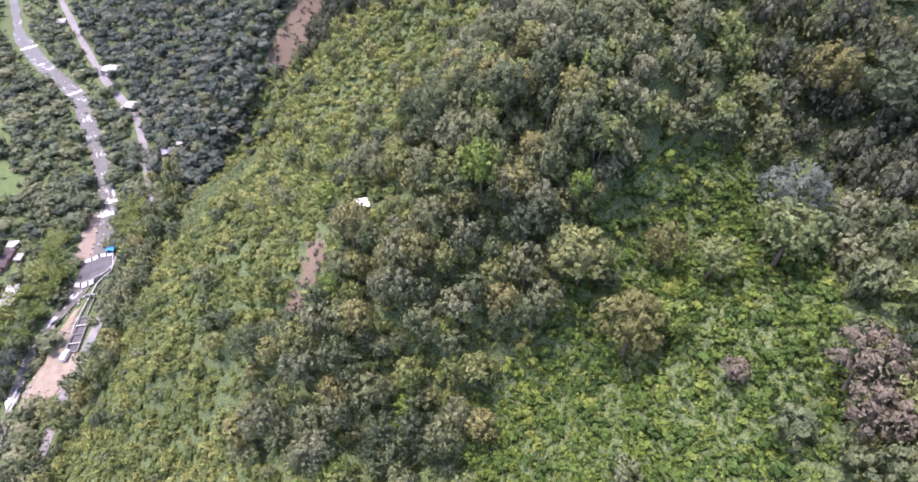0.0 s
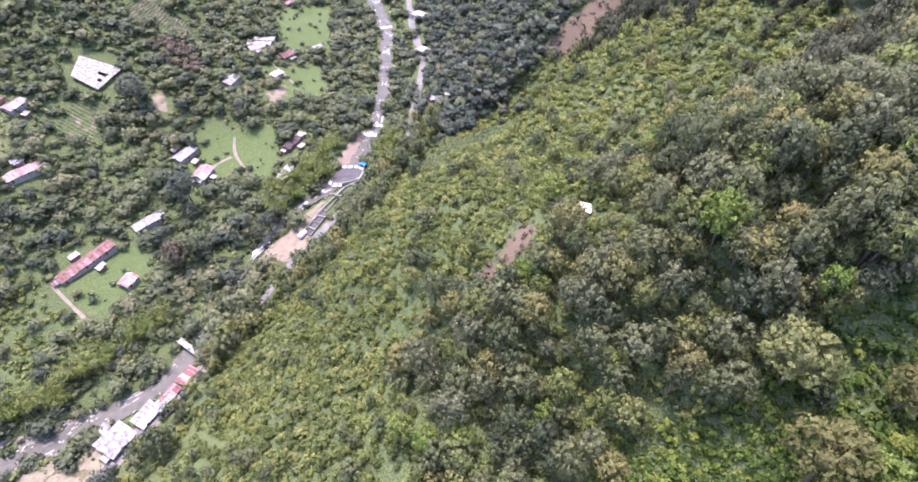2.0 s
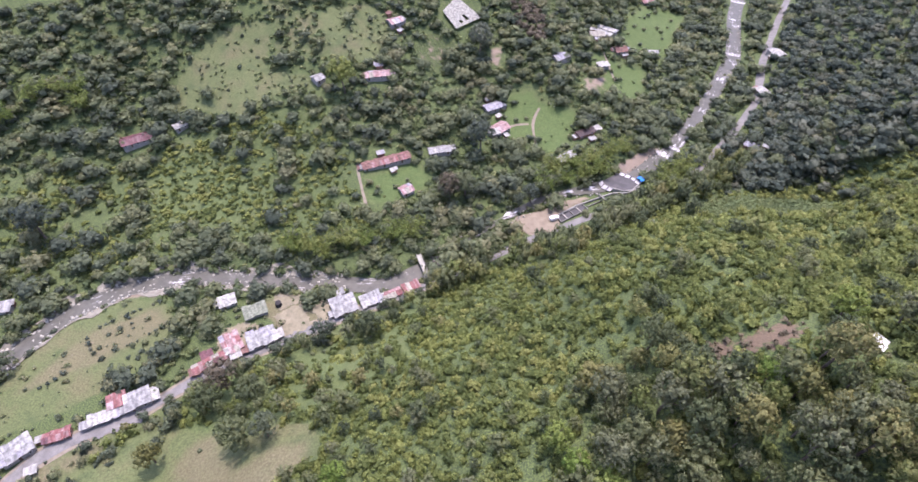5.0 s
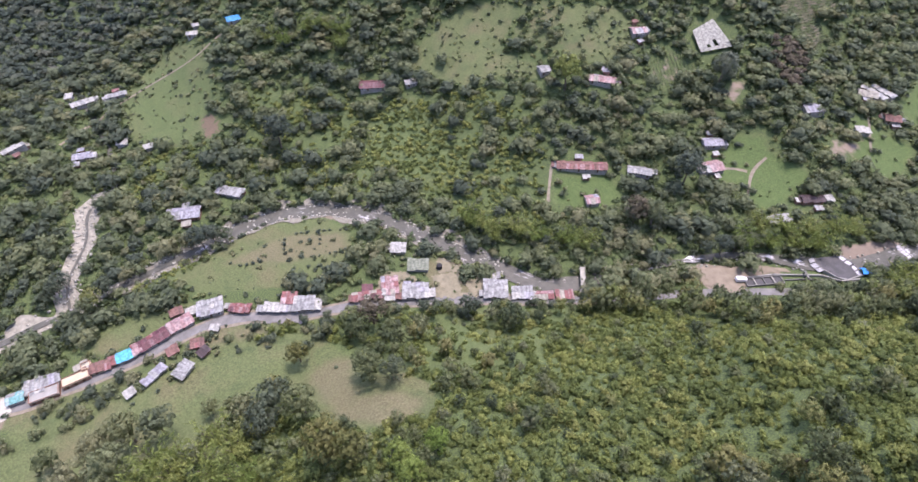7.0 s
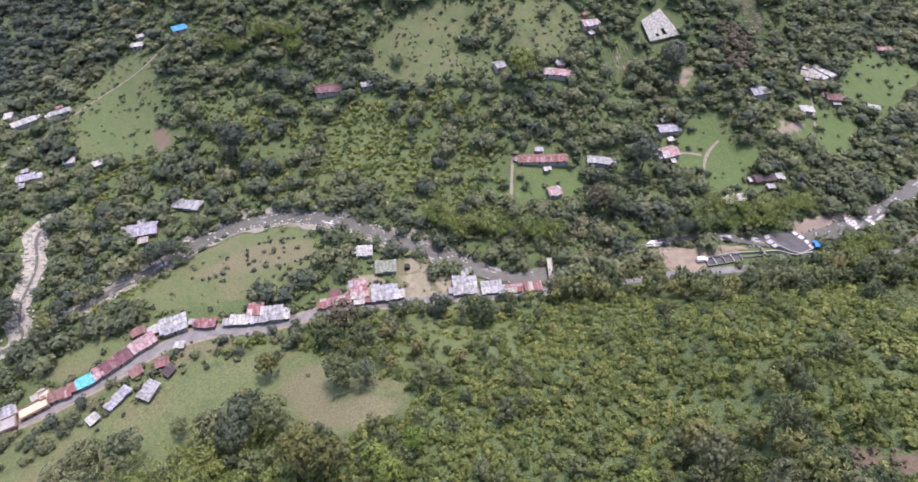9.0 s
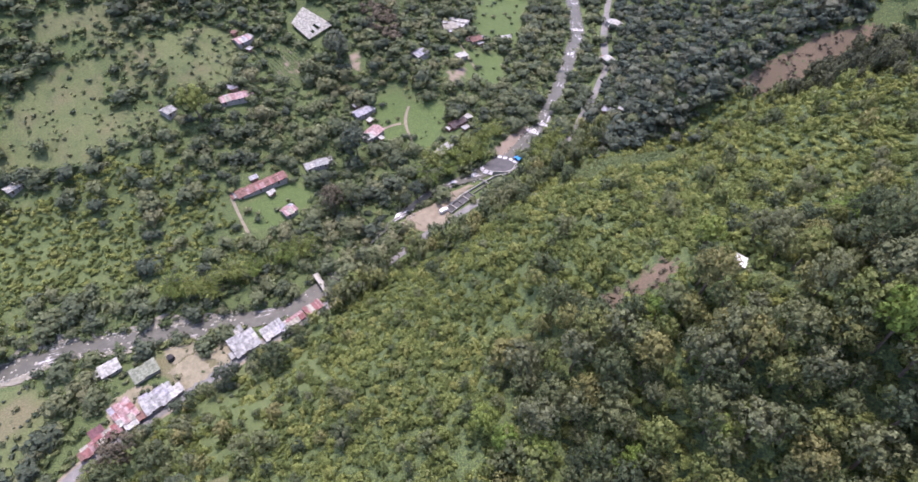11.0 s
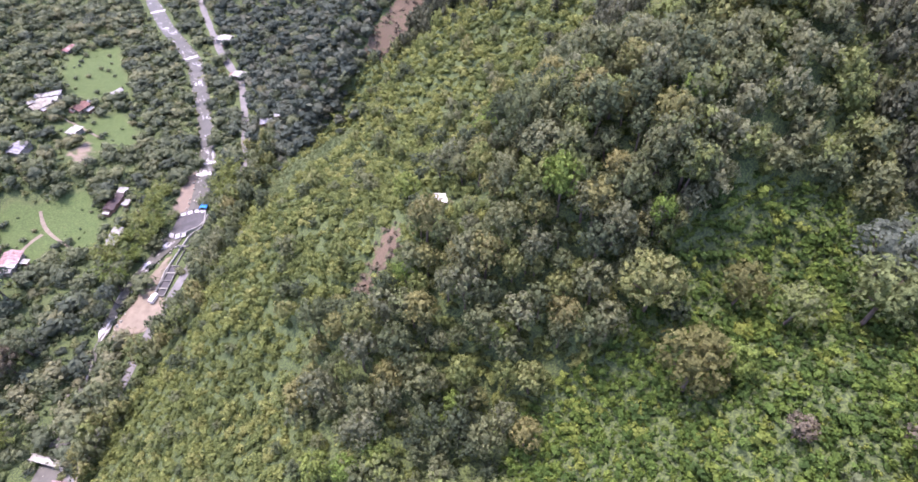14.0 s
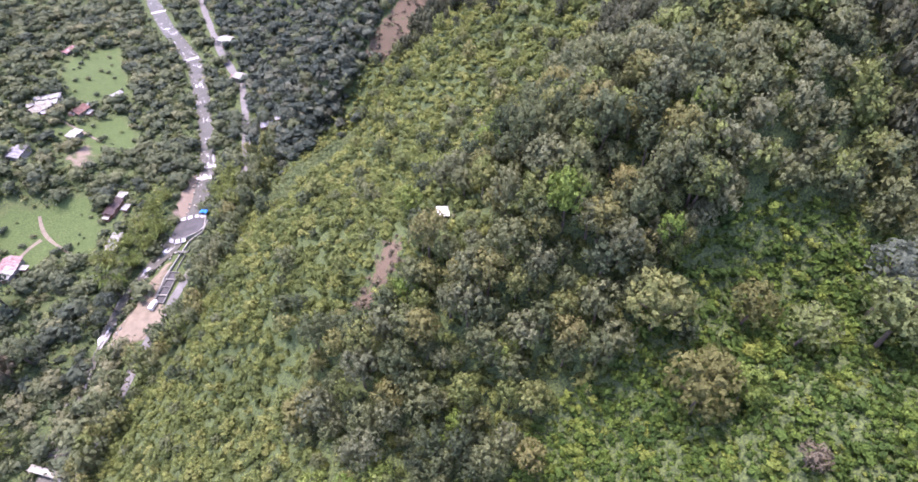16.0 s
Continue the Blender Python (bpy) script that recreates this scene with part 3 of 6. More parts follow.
def dense(line, step):
    out = []
    for (ax, ay), (bx, by) in zip(line[:-1], line[1:]):
        k = max(1, int(math.hypot(bx - ax, by - ay) / step))
        out += [(ax + (bx - ax) * i / k, ay + (by - ay) * i / k) for i in range(k)]
    out = np.array(out + [line[-1]])
    for _ in range(8):
        out[1:-1] = (out[:-2] + 2 * out[1:-1] + out[2:]) / 4
    return out


def ribbon(name, line, width, lift, mat, level=None, across=6, wild=0.16):
    """A strip along a line that follows the ground, with uneven edges."""
    c = dense(line, 3.0)
    t = np.gradient(c, axis=0)
    t /= np.linalg.norm(t, axis=1)[:, None]
    nrm = np.stack([-t[:, 1], t[:, 0]], 1)
    w = width * (1 + wild * waves(c[:, 0], c[:, 1], 24, 11))
    if name == "water":
        w = w * (1 - 0.52 * np.exp(-((c[:, 1] - 220) / 20) ** 4) * (c[:, 0] > -60))
        w = w * np.where((c[:, 1] > 166) & (c[:, 1] < 206) & (c[:, 0] > -64), 0.4, 1.0)
        w = w * np.where((c[:, 0] < -205) & (c[:, 1] < 60), 1 - 0.62 * np.clip((60 - c[:, 1]) / 25, 0, 1), 1.0)
        w = w * (1 + 0.7 * np.clip((c[:, 1] - 360) / 90, 0, 1) - 0.95 * np.clip((c[:, 1] - 520) / 60, 0, 1))
    shift = 2.0 * (wild > 0.2) * waves(c[:, 0], c[:, 1], 17, 19)
    s = np.linspace(-0.5, 0.5, across + 1)
    p = c[:, None, :] + nrm[:, None, :] * (s[None, :, None] * w[:, None, None] + shift[:, None, None])
    z = height(p[..., 0], p[..., 1]) + lift
    if level is not None:
        z = np.repeat(height(c[:, 0], c[:, 1])[:, None] + level, across + 1, 1)
    n, k = len(c), across + 1
    i = np.arange(n * k).reshape(n, k)
    q = np.stack([i[:-1, :-1], i[:-1, 1:], i[1:, 1:], i[1:, :-1]], -1).reshape(-1, 4)
    me = fast_mesh(name, np.concatenate([p, z[..., None]], -1).reshape(-1, 3), q)
    me.polygons.foreach_set("use_smooth", np.ones(len(q), bool))
    run = np.concatenate([[0], np.cumsum(np.linalg.norm(np.diff(c, axis=0), axis=1))])
    for key, value in (("along", np.repeat(run, k)), ("across", (s[None, :] * w[:, None]).ravel())):
        a = me.attributes.new(key, "FLOAT", "POINT")
        a.data.foreach_set("value", value.astype(np.float32))
    me.materials.append(mat)
    return new(name, me)


CASCADES = [(108, 533), (93, 467), (97, 431), (54, 297), (49, 288), (9, 243), (-3, 236), (-33, 208), (101, 495)]


def add_foam(ob):
    """Marks the small falls, where the water breaks white."""
    me = ob.data
    co = np.zeros(len(me.vertices) * 3, np.float32)
    me.vertices.foreach_get("co", co)
    co = co.reshape(-1, 3)
    f = np.zeros(len(co))
    for cx, cy in CASCADES:
        f = np.maximum(f, np.exp(-(np.hypot(co[:, 0] - cx, co[:, 1] - cy) / 2.6) ** 2))
    f = np.maximum(f, (0.35 + 0.10 * (co[:, 1] > 285)) * np.clip(waves(co[:, 0], co[:, 1], 18, 41) + 0.1 * (co[:, 1] > 285), 0, 1))
    a = me.attributes.new("foam", "FLOAT", "POINT")
    a.data.foreach_set("value", f.astype(np.float32))
    return ob


def patch(name, poly, mat, lift, label, category, step=0.8):
    """A thin layer on the ground, with an uneven edge."""
    xs, ys = [p[0] for p in poly], [p[1] for p in poly]
    gx, gy = np.meshgrid(np.arange(min(xs) - 2, max(xs) + 2, step), np.arange(min(ys) - 2, max(ys) + 2, step))
    n, k = gx.shape
    i = np.arange(n * k).reshape(n, k)
    q = np.stack([i[:-1, :-1], i[:-1, 1:], i[1:, 1:], i[1:, :-1]], -1).reshape(-1, 4)
    cx, cy = gx.ravel()[q].mean(1), gy.ravel()[q].mean(1)
    q = q[inside(cx + 0.9 * waves(cx, cy, 5, 3), cy + 0.9 * waves(cx, cy, 6, 4), poly)]
    used, q = np.unique(q, return_inverse=True)
    v = np.stack([gx.ravel(), gy.ravel(), height(gx.ravel(), gy.ravel()) + lift], 1)[used]
    me = fast_mesh(name, v, q.reshape(-1, 4))
    me.polygons.foreach_set("use_smooth", np.ones(len(me.polygons), bool))
    me.materials.append(mat)
    return tagged(new(name, me), label, category, kind="structure")


patch("plaza", [(-216, -66), (-212, -57), (-208, -51), (-202, -47), (-194, -49), (-191, -55), (-192, -66), (-204, -80), (-222, -90)], PLAZA, 0.45, "pale dusty village square", "square")
patch("sand_lot", SOILS["sand_lot"], SAND, 0.3, "bare pinkish sand lot by the basin", "sand")
patch("apron", [(-163, 45), (-149, 58), (-144, 54), (-156, 43)], TRACK, 0.36, "worn concrete apron before the houses", "pavement")
patch("lot", [(-120.7, 112.5), (-111.3, 122.0), (-100.8, 112.2), (-110.8, 102.1)], LOT, 0.30, "bare pale earth lot beside the green shed", "lot")
patch("lot", [(-106.7, 121.1), (-101.5, 128.0), (-93.5, 118.9), (-98.8, 114.0)], LOT, 0.34, "trodden pale earth yard beside the houses", "lot")
patch("lot", [(-133, 86), (-139, 96), (-134, 104), (-126, 106), (-121, 104), (-115, 96)], LOT, 0.22, "dusty earth yard between the crowded houses", "lot")
patch("lot", [(-126.8, 121.9), (-115.0, 128.0), (-111.6, 122.4), (-119.0, 116.0)], LOT, 0.26, "dusty earth by the river bank", "lot")
tagged(ribbon("gravel_bed", RIVER[27:30], 10.5, 0.42, PALE_GRAVEL, wild=0.4), "bleached gravel below the mouth of the brook", "gravel", kind="structure")
tagged(ribbon("gravel_bed", RIVER[18:28], 13.0, 0.35, GRAVEL, wild=0.45), "pale gravel banks of the river bend", "gravel", kind="structure")
tagged(ribbon("gravel_bed", BROOK[:10], 11.0, 0.40, PALE_GRAVEL, wild=0.3), "pale stony bed of the brook", "gravel", kind="structure")
tagged(add_foam(ribbon("water", RIVER, 9.0, 0, WATER, level=0.9)), "shallow grey mountain river with white rapids", "river", kind="structure")
tagged(add_foam(ribbon("water", BROOK, 3.6, 0, WATER, level=0.75)), "stony tributary brook", "brook", kind="structure")
tagged(ribbon("verge", ROAD[12:30], 7.8, 0.12, PATH_EARTH), "dusty road verge through the village", "verge", kind="structure")
tagged(ribbon("road", ROAD, 5.0, 0.22, TRACK), "pale dusty valley road", "road", kind="structure")


# ---- plants ----
def crown_template(seed, leaves, lumps, leaf, flat=0.8, cores=3):
    """A crown of radius 1 round the origin: a lumpy core and many small leaf sprays on it."""
    rs = np.random.RandomState(seed)
    d = rs.normal(size=(lumps, 3))
    d /= np.linalg.norm(d, axis=1)[:, None]
    d[:, 2] = np.abs(d[:, 2]) * 0.9 - 0.25
    cen = d * rs.uniform(0.42, 0.68, (lumps, 1))
    rad = rs.uniform(0.30, 0.50, lumps)
    if lumps > 13:
        # a dome of many even lumps
        k = np.arange(lumps)
        up = 0.97 - 1.25 * (k + rs.uniform(0.2, 0.8, lumps)) / lumps
        turn = k * 2.39996 + rs.uniform(-0.35, 0.35, lumps)
        side = np.sqrt(1 - np.clip(up, -0.9, 0.99) ** 2)
        cen = np.stack([side * np.cos(turn), side * np.sin(turn), up], 1) * rs.uniform(0.58, 0.80, (lumps, 1))
        rad = rs.uniform(0.75, 1.2, lumps) * 1.12 / math.sqrt(lumps)
    k = rs.randint(0, lumps, leaves)
    o = rs.normal(size=(leaves, 3))
    o[:, 2] += 0.35
    o /= np.linalg.norm(o, axis=1)[:, None]
    p = cen[k] + o * rad[k][:, None] * rs.uniform(0.82, 1.12, (leaves, 1))
    nrm = o + rs.normal(size=(leaves, 3)) * 0.33
    nrm /= np.linalg.norm(nrm, axis=1)[:, None]
    a = np.cross(nrm, rs.normal(size=(leaves, 3)))
    a /= np.linalg.norm(a, axis=1)[:, None]
    b = np.cross(nrm, a)
    s = leaf * rs.uniform(0.6, 1.35, (leaves, 1))
    v = np.stack([p - a * s, p - b * s * 0.62, p + a * s, p + b * s * 0.62], 1).reshape(-1, 3)
    q = np.arange(leaves * 4).reshape(-1, 4)
    # a few core lumps close the crown
    cube = np.array([(-1, -1, -1), (1, -1, -1), (1, 1, -1), (-1, 1, -1), (-1, -1, 1), (1, -1, 1), (1, 1, 1), (-1, 1, 1)]) * 0.53
    face = np.array([(0, 3, 2, 1), (4, 5, 6, 7), (0, 1, 5, 4), (1, 2, 6, 5), (2, 3, 7, 6), (3, 0, 4, 7)])
    cc = np.concatenate([cen[:cores - 1] * 0.9, [(0, 0, -0.05)]])
    cr = np.concatenate([rad[:cores - 1], [0.55]])
    cv = (cube[None] * rs.uniform(0.70, 1.08, (len(cr), 8, 1)) * cr[:, None, None] + cc[:, None]).reshape(-1, 3)
    cq = (face[None] + 8 * np.arange(len(cc))[:, None, None]).reshape(-1, 4) + len(v)
    # leaves face outwards from their lump and from the whole crown
    out = o * 0.75 + 0.45 * p / np.linalg.norm(p, axis=1)[:, None] + rs.normal(size=(leaves, 3)) * 0.16
    vn = np.concatenate([np.repeat(out, 4, 0), cv / np.linalg.norm(cv, axis=1)[:, None]])
    v = np.concatenate([v, cv])
    v[:, 2] *= flat
    vn[:, 2] /= flat
    return v, np.concatenate([q, cq]), vn / np.linalg.norm(vn, axis=1)[:, None]


def plant_mesh(name, templates, x, y, z, r, rz, spin, tint, pick):
    """All the plants of one kind of cover in one mesh."""
    vs, qs, ts, ns, off = [], [], [], [], 0
    for k, (tv, tq, tn) in enumerate(templates):
        i = np.nonzero(pick == k)[0]
        if not len(i):
            continue
        c, s = np.cos(spin[i])[:, None], np.sin(spin[i])[:, None]
        vx = (tv[None, :, 0] * c - tv[None, :, 1] * s) * r[i][:, None] + x[i][:, None]
        vy = (tv[None, :, 0] * s + tv[None, :, 1] * c) * r[i][:, None] + y[i][:, None]
        vz = tv[None, :, 2] * rz[i][:, None] + z[i][:, None]
        vs.append(np.stack([vx, vy, vz], -1).reshape(-1, 3))
        qs.append((tq[None] + (off + np.arange(len(i)) * len(tv))[:, None, None]).reshape(-1, tq.shape[1]))
        ts.append(np.repeat(tint[i], len(tv)))
        ns.append(np.stack([tn[None, :, 0] * c - tn[None, :, 1] * s, tn[None, :, 0] * s + tn[None, :, 1] * c, np.repeat(tn[None, :, 2], len(i), 0)], -1).reshape(-1, 3))
        off += len(i) * len(tv)
    return fast_mesh(name, np.concatenate(vs), np.concatenate(qs), np.concatenate(ts), np.concatenate(ns))


def scatter(seed, x0, x1, y0, y1, step):
    rs = np.random.RandomState(seed)
    gx, gy = np.meshgrid(np.arange(x0, x1, step), np.arange(y0, y1, step))
    gx = gx + rs.uniform(-0.48, 0.48, gx.shape) * step
    gy = gy + rs.uniform(-0.48, 0.48, gy.shape) * step
    return gx.ravel(), gy.ravel(), rs


def cover(name, label, category, x, y, r, squash, lift, rs, templates, mat, patch=60, seed=1, spread=0.42):
    z = height(x, y) + lift * r
    tint = np.clip(0.5 + 0.33 * waves(x, y, patch, seed) + rs.uniform(-spread, spread, len(x)), 0, 0.999)
    me = plant_mesh(name, templates, x, y, z, r, r * squash, rs.uniform(0, 6.283, len(x)), tint, rs.randint(0, len(templates), len(x)))
    me.materials.append(mat)
    return tagged(new(name, me), label, category, kind="stuff")


YARDS = [[(-98, 112), (-80, 122), (-60, 140), (-66, 150), (-84, 142), (-100, 132)], [(-122, 80), (-104, 100), (-122, 110), (-140, 100), (-142, 78)],
         [(-150, 116), (-120, 118), (-122, 104), (-148, 106)], [(-206, -50), (-186, -50), (-174, 30), (-146, 60), (-158, 68), (-190, 36), (-200, -20)],
         [(-12, 204), (-2, 203), (12, 224), (24, 238), (38, 250), (38, 262), (16, 250), (-8, 226)], [(-114, 340), (-92, 330), (-84, 362), (-110, 372)],
         [(-119, 212), (-94, 232), (-92, 226), (-110, 205)]]


def near_view(x, y):
    """The part of that stretch that the valley floor looks up to."""
    low = np.where((x > -60) | (x < -240), -42, np.where(x > -150, -56, -95))
    return sight(x, y) & (y > low) & (np.hypot(x + 18, y + 8) > 38) & (x < np.where(y < 70, 176, np.minimum(195 + 0.2 * np.clip(y - 120, 0, 400), 234)))


def sight(x, y):
    """The stretch of the slopes that lies open to the valley."""
    return np.where(x > -60, (y > -62) & (np.hypot(x - 12, y + 28) > 40) & (x < 195 + 0.35 * np.clip(y - 120, 0, 200)), y > -95) & (x > -345 + 0.95 * np.clip(y - 235, 0, 400) - 100 * (y < 235))


# ---- parts and things ----
def part(name, bm, mat, parent, label=""):
    me = bpy.data.meshes.new(name)
    bm.to_mesh(me)
    bm.free()
    if mat:
        me.materials.append(mat)
    ob = new(name, me)
    ob.parent = parent
    return tagged(ob, label)


def thing(name, m, label, category, group=""):
    ob = new(name)
    ob.matrix_world = m
    ob.empty_display_size = 0.5
    return tagged(ob, label, category, group)


def box(bm, x0, x1, y0, y1, z0, z1):
    v = [bm.verts.new(c) for c in ((x0, y0, z0), (x1, y0, z0), (x1, y1, z0), (x0, y1, z0), (x0, y0, z1), (x1, y0, z1), (x1, y1, z1), (x0, y1, z1))]
    for f in ((0, 3, 2, 1), (4, 5, 6, 7), (0, 1, 5, 4), (1, 2, 6, 5), (2, 3, 7, 6), (3, 0, 4, 7)):
        bm.faces.new([v[i] for i in f])
    return v


def slab(bm, corners, thick):
    """A sheet over four corners, given thickness downwards."""
    t = [bm.verts.new(c) for c in corners]
    b = [bm.verts.new((c[0], c[1], c[2] - thick)) for c in corners]
    bm.faces.new(t)
    bm.faces.new(b[::-1])
    for i in range(4):
        j = (i + 1) % 4
        bm.faces.new((t[j], t[i], b[i], b[j]))


def ground_at(x, y):
    return float(height(x, y))


PATCHES = {"zinc": ("zinc", "zinc", "lilac", "zinc", "white", "zinc"), "red": ("red", "pink", "pale", "maroon", "red"), "pink": ("pink", "pale", "red", "pink", "white", "lilac"), "lilac": ("lilac", "zinc", "lilac"),
           "white": ("white", "white", "zinc"), "clay": ("clay", "clay", "red"), "maroon": ("maroon", "maroon", "red"), "teal": ("teal", "teal", "zinc")}


HOMES = []


def house(x, y, length, depth, angle, roof, walls="white", tall=2.7, style="gable", label="", name="house", category="house", doors=True, group="houses of the village"):
    """A small house: plinth and walls, roof sheets, ridge cap, door, windows. Its front is on local -y."""
    a = radians(angle)
    pts = [(x + sx * length / 2 * math.cos(a) - sy * depth / 2 * math.sin(a), y + sx * length / 2 * math.sin(a) + sy * depth / 2 * math.cos(a)) for sx in (-1, 1) for sy in (-1, 1)]
    zs = [ground_at(*p) for p in pts]
    z0 = sum(zs) / 4
    tall *= 0.86
    jig = np.random.RandomState(int(abs(x * 13 + y * 29)))
    sink = z0 - min(zs) + 0.5
    mix = PATCHES.get(roof, (roof,))
    turn = int(abs(x * 7 + y * 3))
    HOMES.append((x, y, max(length, depth) / 2))
    home = thing(name, pose(x, y, z0, 0, 0, angle), label, category, group)
    hl, hd = length / 2 - 0.3, depth / 2 - 0.3
    rise = min(1.5, 0.17 * depth) if style == "gable" else 0.0
    bm = bmesh.new()
    w = box(bm, -hl, hl, -hd, hd, -sink, tall)
    if style == "gable":
        for sx in (-1, 1):
            tri = [bm.verts.new((sx * hl, -hd, tall)), bm.verts.new((sx * hl, hd, tall)), bm.verts.new((sx * hl, 0, tall + rise * 0.93))]
            bm.faces.new(tri)
    part("wall", bm, WALLS[walls], home)
    ol, od, th = length / 2 + 0.25, depth / 2 + 0.35, 0.08
    if style == "gable":
        drop = rise * 0.35 / (depth / 2)
        k = max(2, round(length / 2.6))
        for side in (-1, 1):
            for i in range(k):
                x0, x1 = -ol + 2 * ol * i / k, -ol + 2 * ol * (i + 1) / k - 0.03
                dz = 0.02 * ((i * 5 + turn) % 3)
                bm = bmesh.new()
                e0 = od + jig.uniform(-0.3, 0.25)
                c = [(x0, side * e0, tall + 0.06 - drop + dz), (x1, side * e0, tall + 0.06 - drop + dz), (x1, 0, tall + rise + 0.06 + dz), (x0, 0, tall + rise + 0.06 + dz)]
                slab(bm, c if side < 0 else c[::-1], th)
                part("roof_sheet", bm, ROOFS[roof if jig.uniform() < 0.55 else mix[jig.randint(len(mix))]], home)
        bm = bmesh.new()
        box(bm, -ol, ol, -0.18, 0.18, tall + rise + 0.03, tall + rise + 0.12)
        part("ridge_cap", bm, ROOFS[roof], home)
    else:
        lift = 0.09 * depth
        k, rows = max(2, round(length / 2.0)), max(1, round(depth / 2.9))
        for i in range(k):
            x0, x1 = -ol + 2 * ol * i / k, -ol + 2 * ol * (i + 1) / k + 0.05
            e0, e1 = jig.uniform(-0.6, 0.3), jig.uniform(-0.6, 0.3)
            for j in range(rows):
                dz, skew = 0.06 * ((i * 7 + j * 3 + turn) % 4), jig.uniform(-0.06, 0.06)
                y0, y1 = -od + e0 + (2 * od + e1 - e0) * j / rows - 0.12, -od + e0 + (2 * od + e1 - e0) * (j + 1) / rows
                z0s, z1s = tall + 0.1 + dz + lift * max(0.0, (y0 + od) / (2 * od)), tall + 0.1 + dz + lift * (y1 + od) / (2 * od)
                bm = bmesh.new()
                slab(bm, [(x0 + skew, y0, z0s), (x1 + skew, y0, z0s + skew), (x1, y1, z1s), (x0, y1, z1s)], th)
                part("roof_sheet", bm, ROOFS[roof if jig.uniform() < 0.55 else mix[jig.randint(len(mix))]], home)
        bm = bmesh.new()
        for sx in (-1, 1):
            f = [bm.verts.new(c) for c in ((sx * hl, -hd, tall), (sx * hl, hd, tall), (sx * hl, hd, tall + lift))]
            bm.faces.new(f)
        f = [bm.verts.new(c) for c in ((-hl, hd, tall), (hl, hd, tall), (hl, hd, tall + lift), (-hl, hd, tall + lift))]
        bm.faces.new(f)
        part("gable_infill", bm, WALLS[walls], home)
    if style == "gable" and doors and length > 7.5:
        # a lower wing against one end
        wl, wd, wt, sx = jig.uniform(2.4, 3.8), depth * jig.uniform(0.5, 0.75), tall * 0.8, 1 if turn % 2 else -1
        shift = jig.uniform(-0.2, 0.2) * depth
        bm = bmesh.new()
        box(bm, *sorted((sx * hl, sx * (hl + wl))), shift - wd / 2, shift + wd / 2, -sink, wt)
        part("wing_wall", bm, WALLS[walls], home)
        for i in range(2):
            bm = bmesh.new()
            a0, a1 = sorted((sx * (hl + 0.2 + wl * i / 2), sx * (hl + 0.25 + wl * (i + 1) / 2)))
            slab(bm, [(a0, shift - wd / 2 - 0.3, wt + 0.1 + 0.05 * i), (a1, shift - wd / 2 - 0.3, wt + 0.1 + 0.05 * i), (a1, shift + wd / 2 + 0.3, wt + 0.45), (a0, shift + wd / 2 + 0.3, wt + 0.45)], th)
            part("roof_sheet", bm, ROOFS[(mix[0], "white", "zinc")[(turn + i) % 3]], home)
    if doors:
        bays = max(1, int(length / 3.2))
        for i in range(bays):
            cx = -hl + (i + 0.5) * 2 * hl / bays
            bm = bmesh.new()
            if i % 3 == bays % 2:
                box(bm, cx - 0.48, cx + 0.48, -hd - 0.05, -hd + 0.05, 0, 2.05)
                part("door", bm, WOOD, home)
            else:
                box(bm, cx - 0.6, cx + 0.6, -hd - 0.04, -hd + 0.04, 0.95, 2.0)
                win = part("window", bm, WHITE_PAINT, home)
                bm = bmesh.new()
                box(bm, cx - 0.5, cx + 0.5, -hd - 0.06, -hd, 1.05, 1.9)
                part("pane", bm, GLASS, win)
        for sx in (-1, 1):
            bm = bmesh.new()
            box(bm, sx * hl - 0.04, sx * hl + 0.04, -0.55, 0.55, 1.0, 1.95)
            win = part("window", bm, WHITE_PAINT, home)
            bm = bmesh.new()
            box(bm, sx * hl - 0.06, sx * hl + 0.06, -0.45, 0.45, 1.1, 1.85)
            part("pane", bm, GLASS, win)
    return home


# the village row along the road
house(-199.0, -44.6, 6.2, 5.0, 66, "teal", label="small house with a turquoise metal roof by the road")
house(-198.5, -37.5, 7.0, 6.5, 66, "zinc", style="shed", label="house under patched grey metal sheets")
house(-197.0, -33.8, 9.5, 4.0, 72, "zinc", "cream", style="shed", label="long low house with worn grey roof sheets")


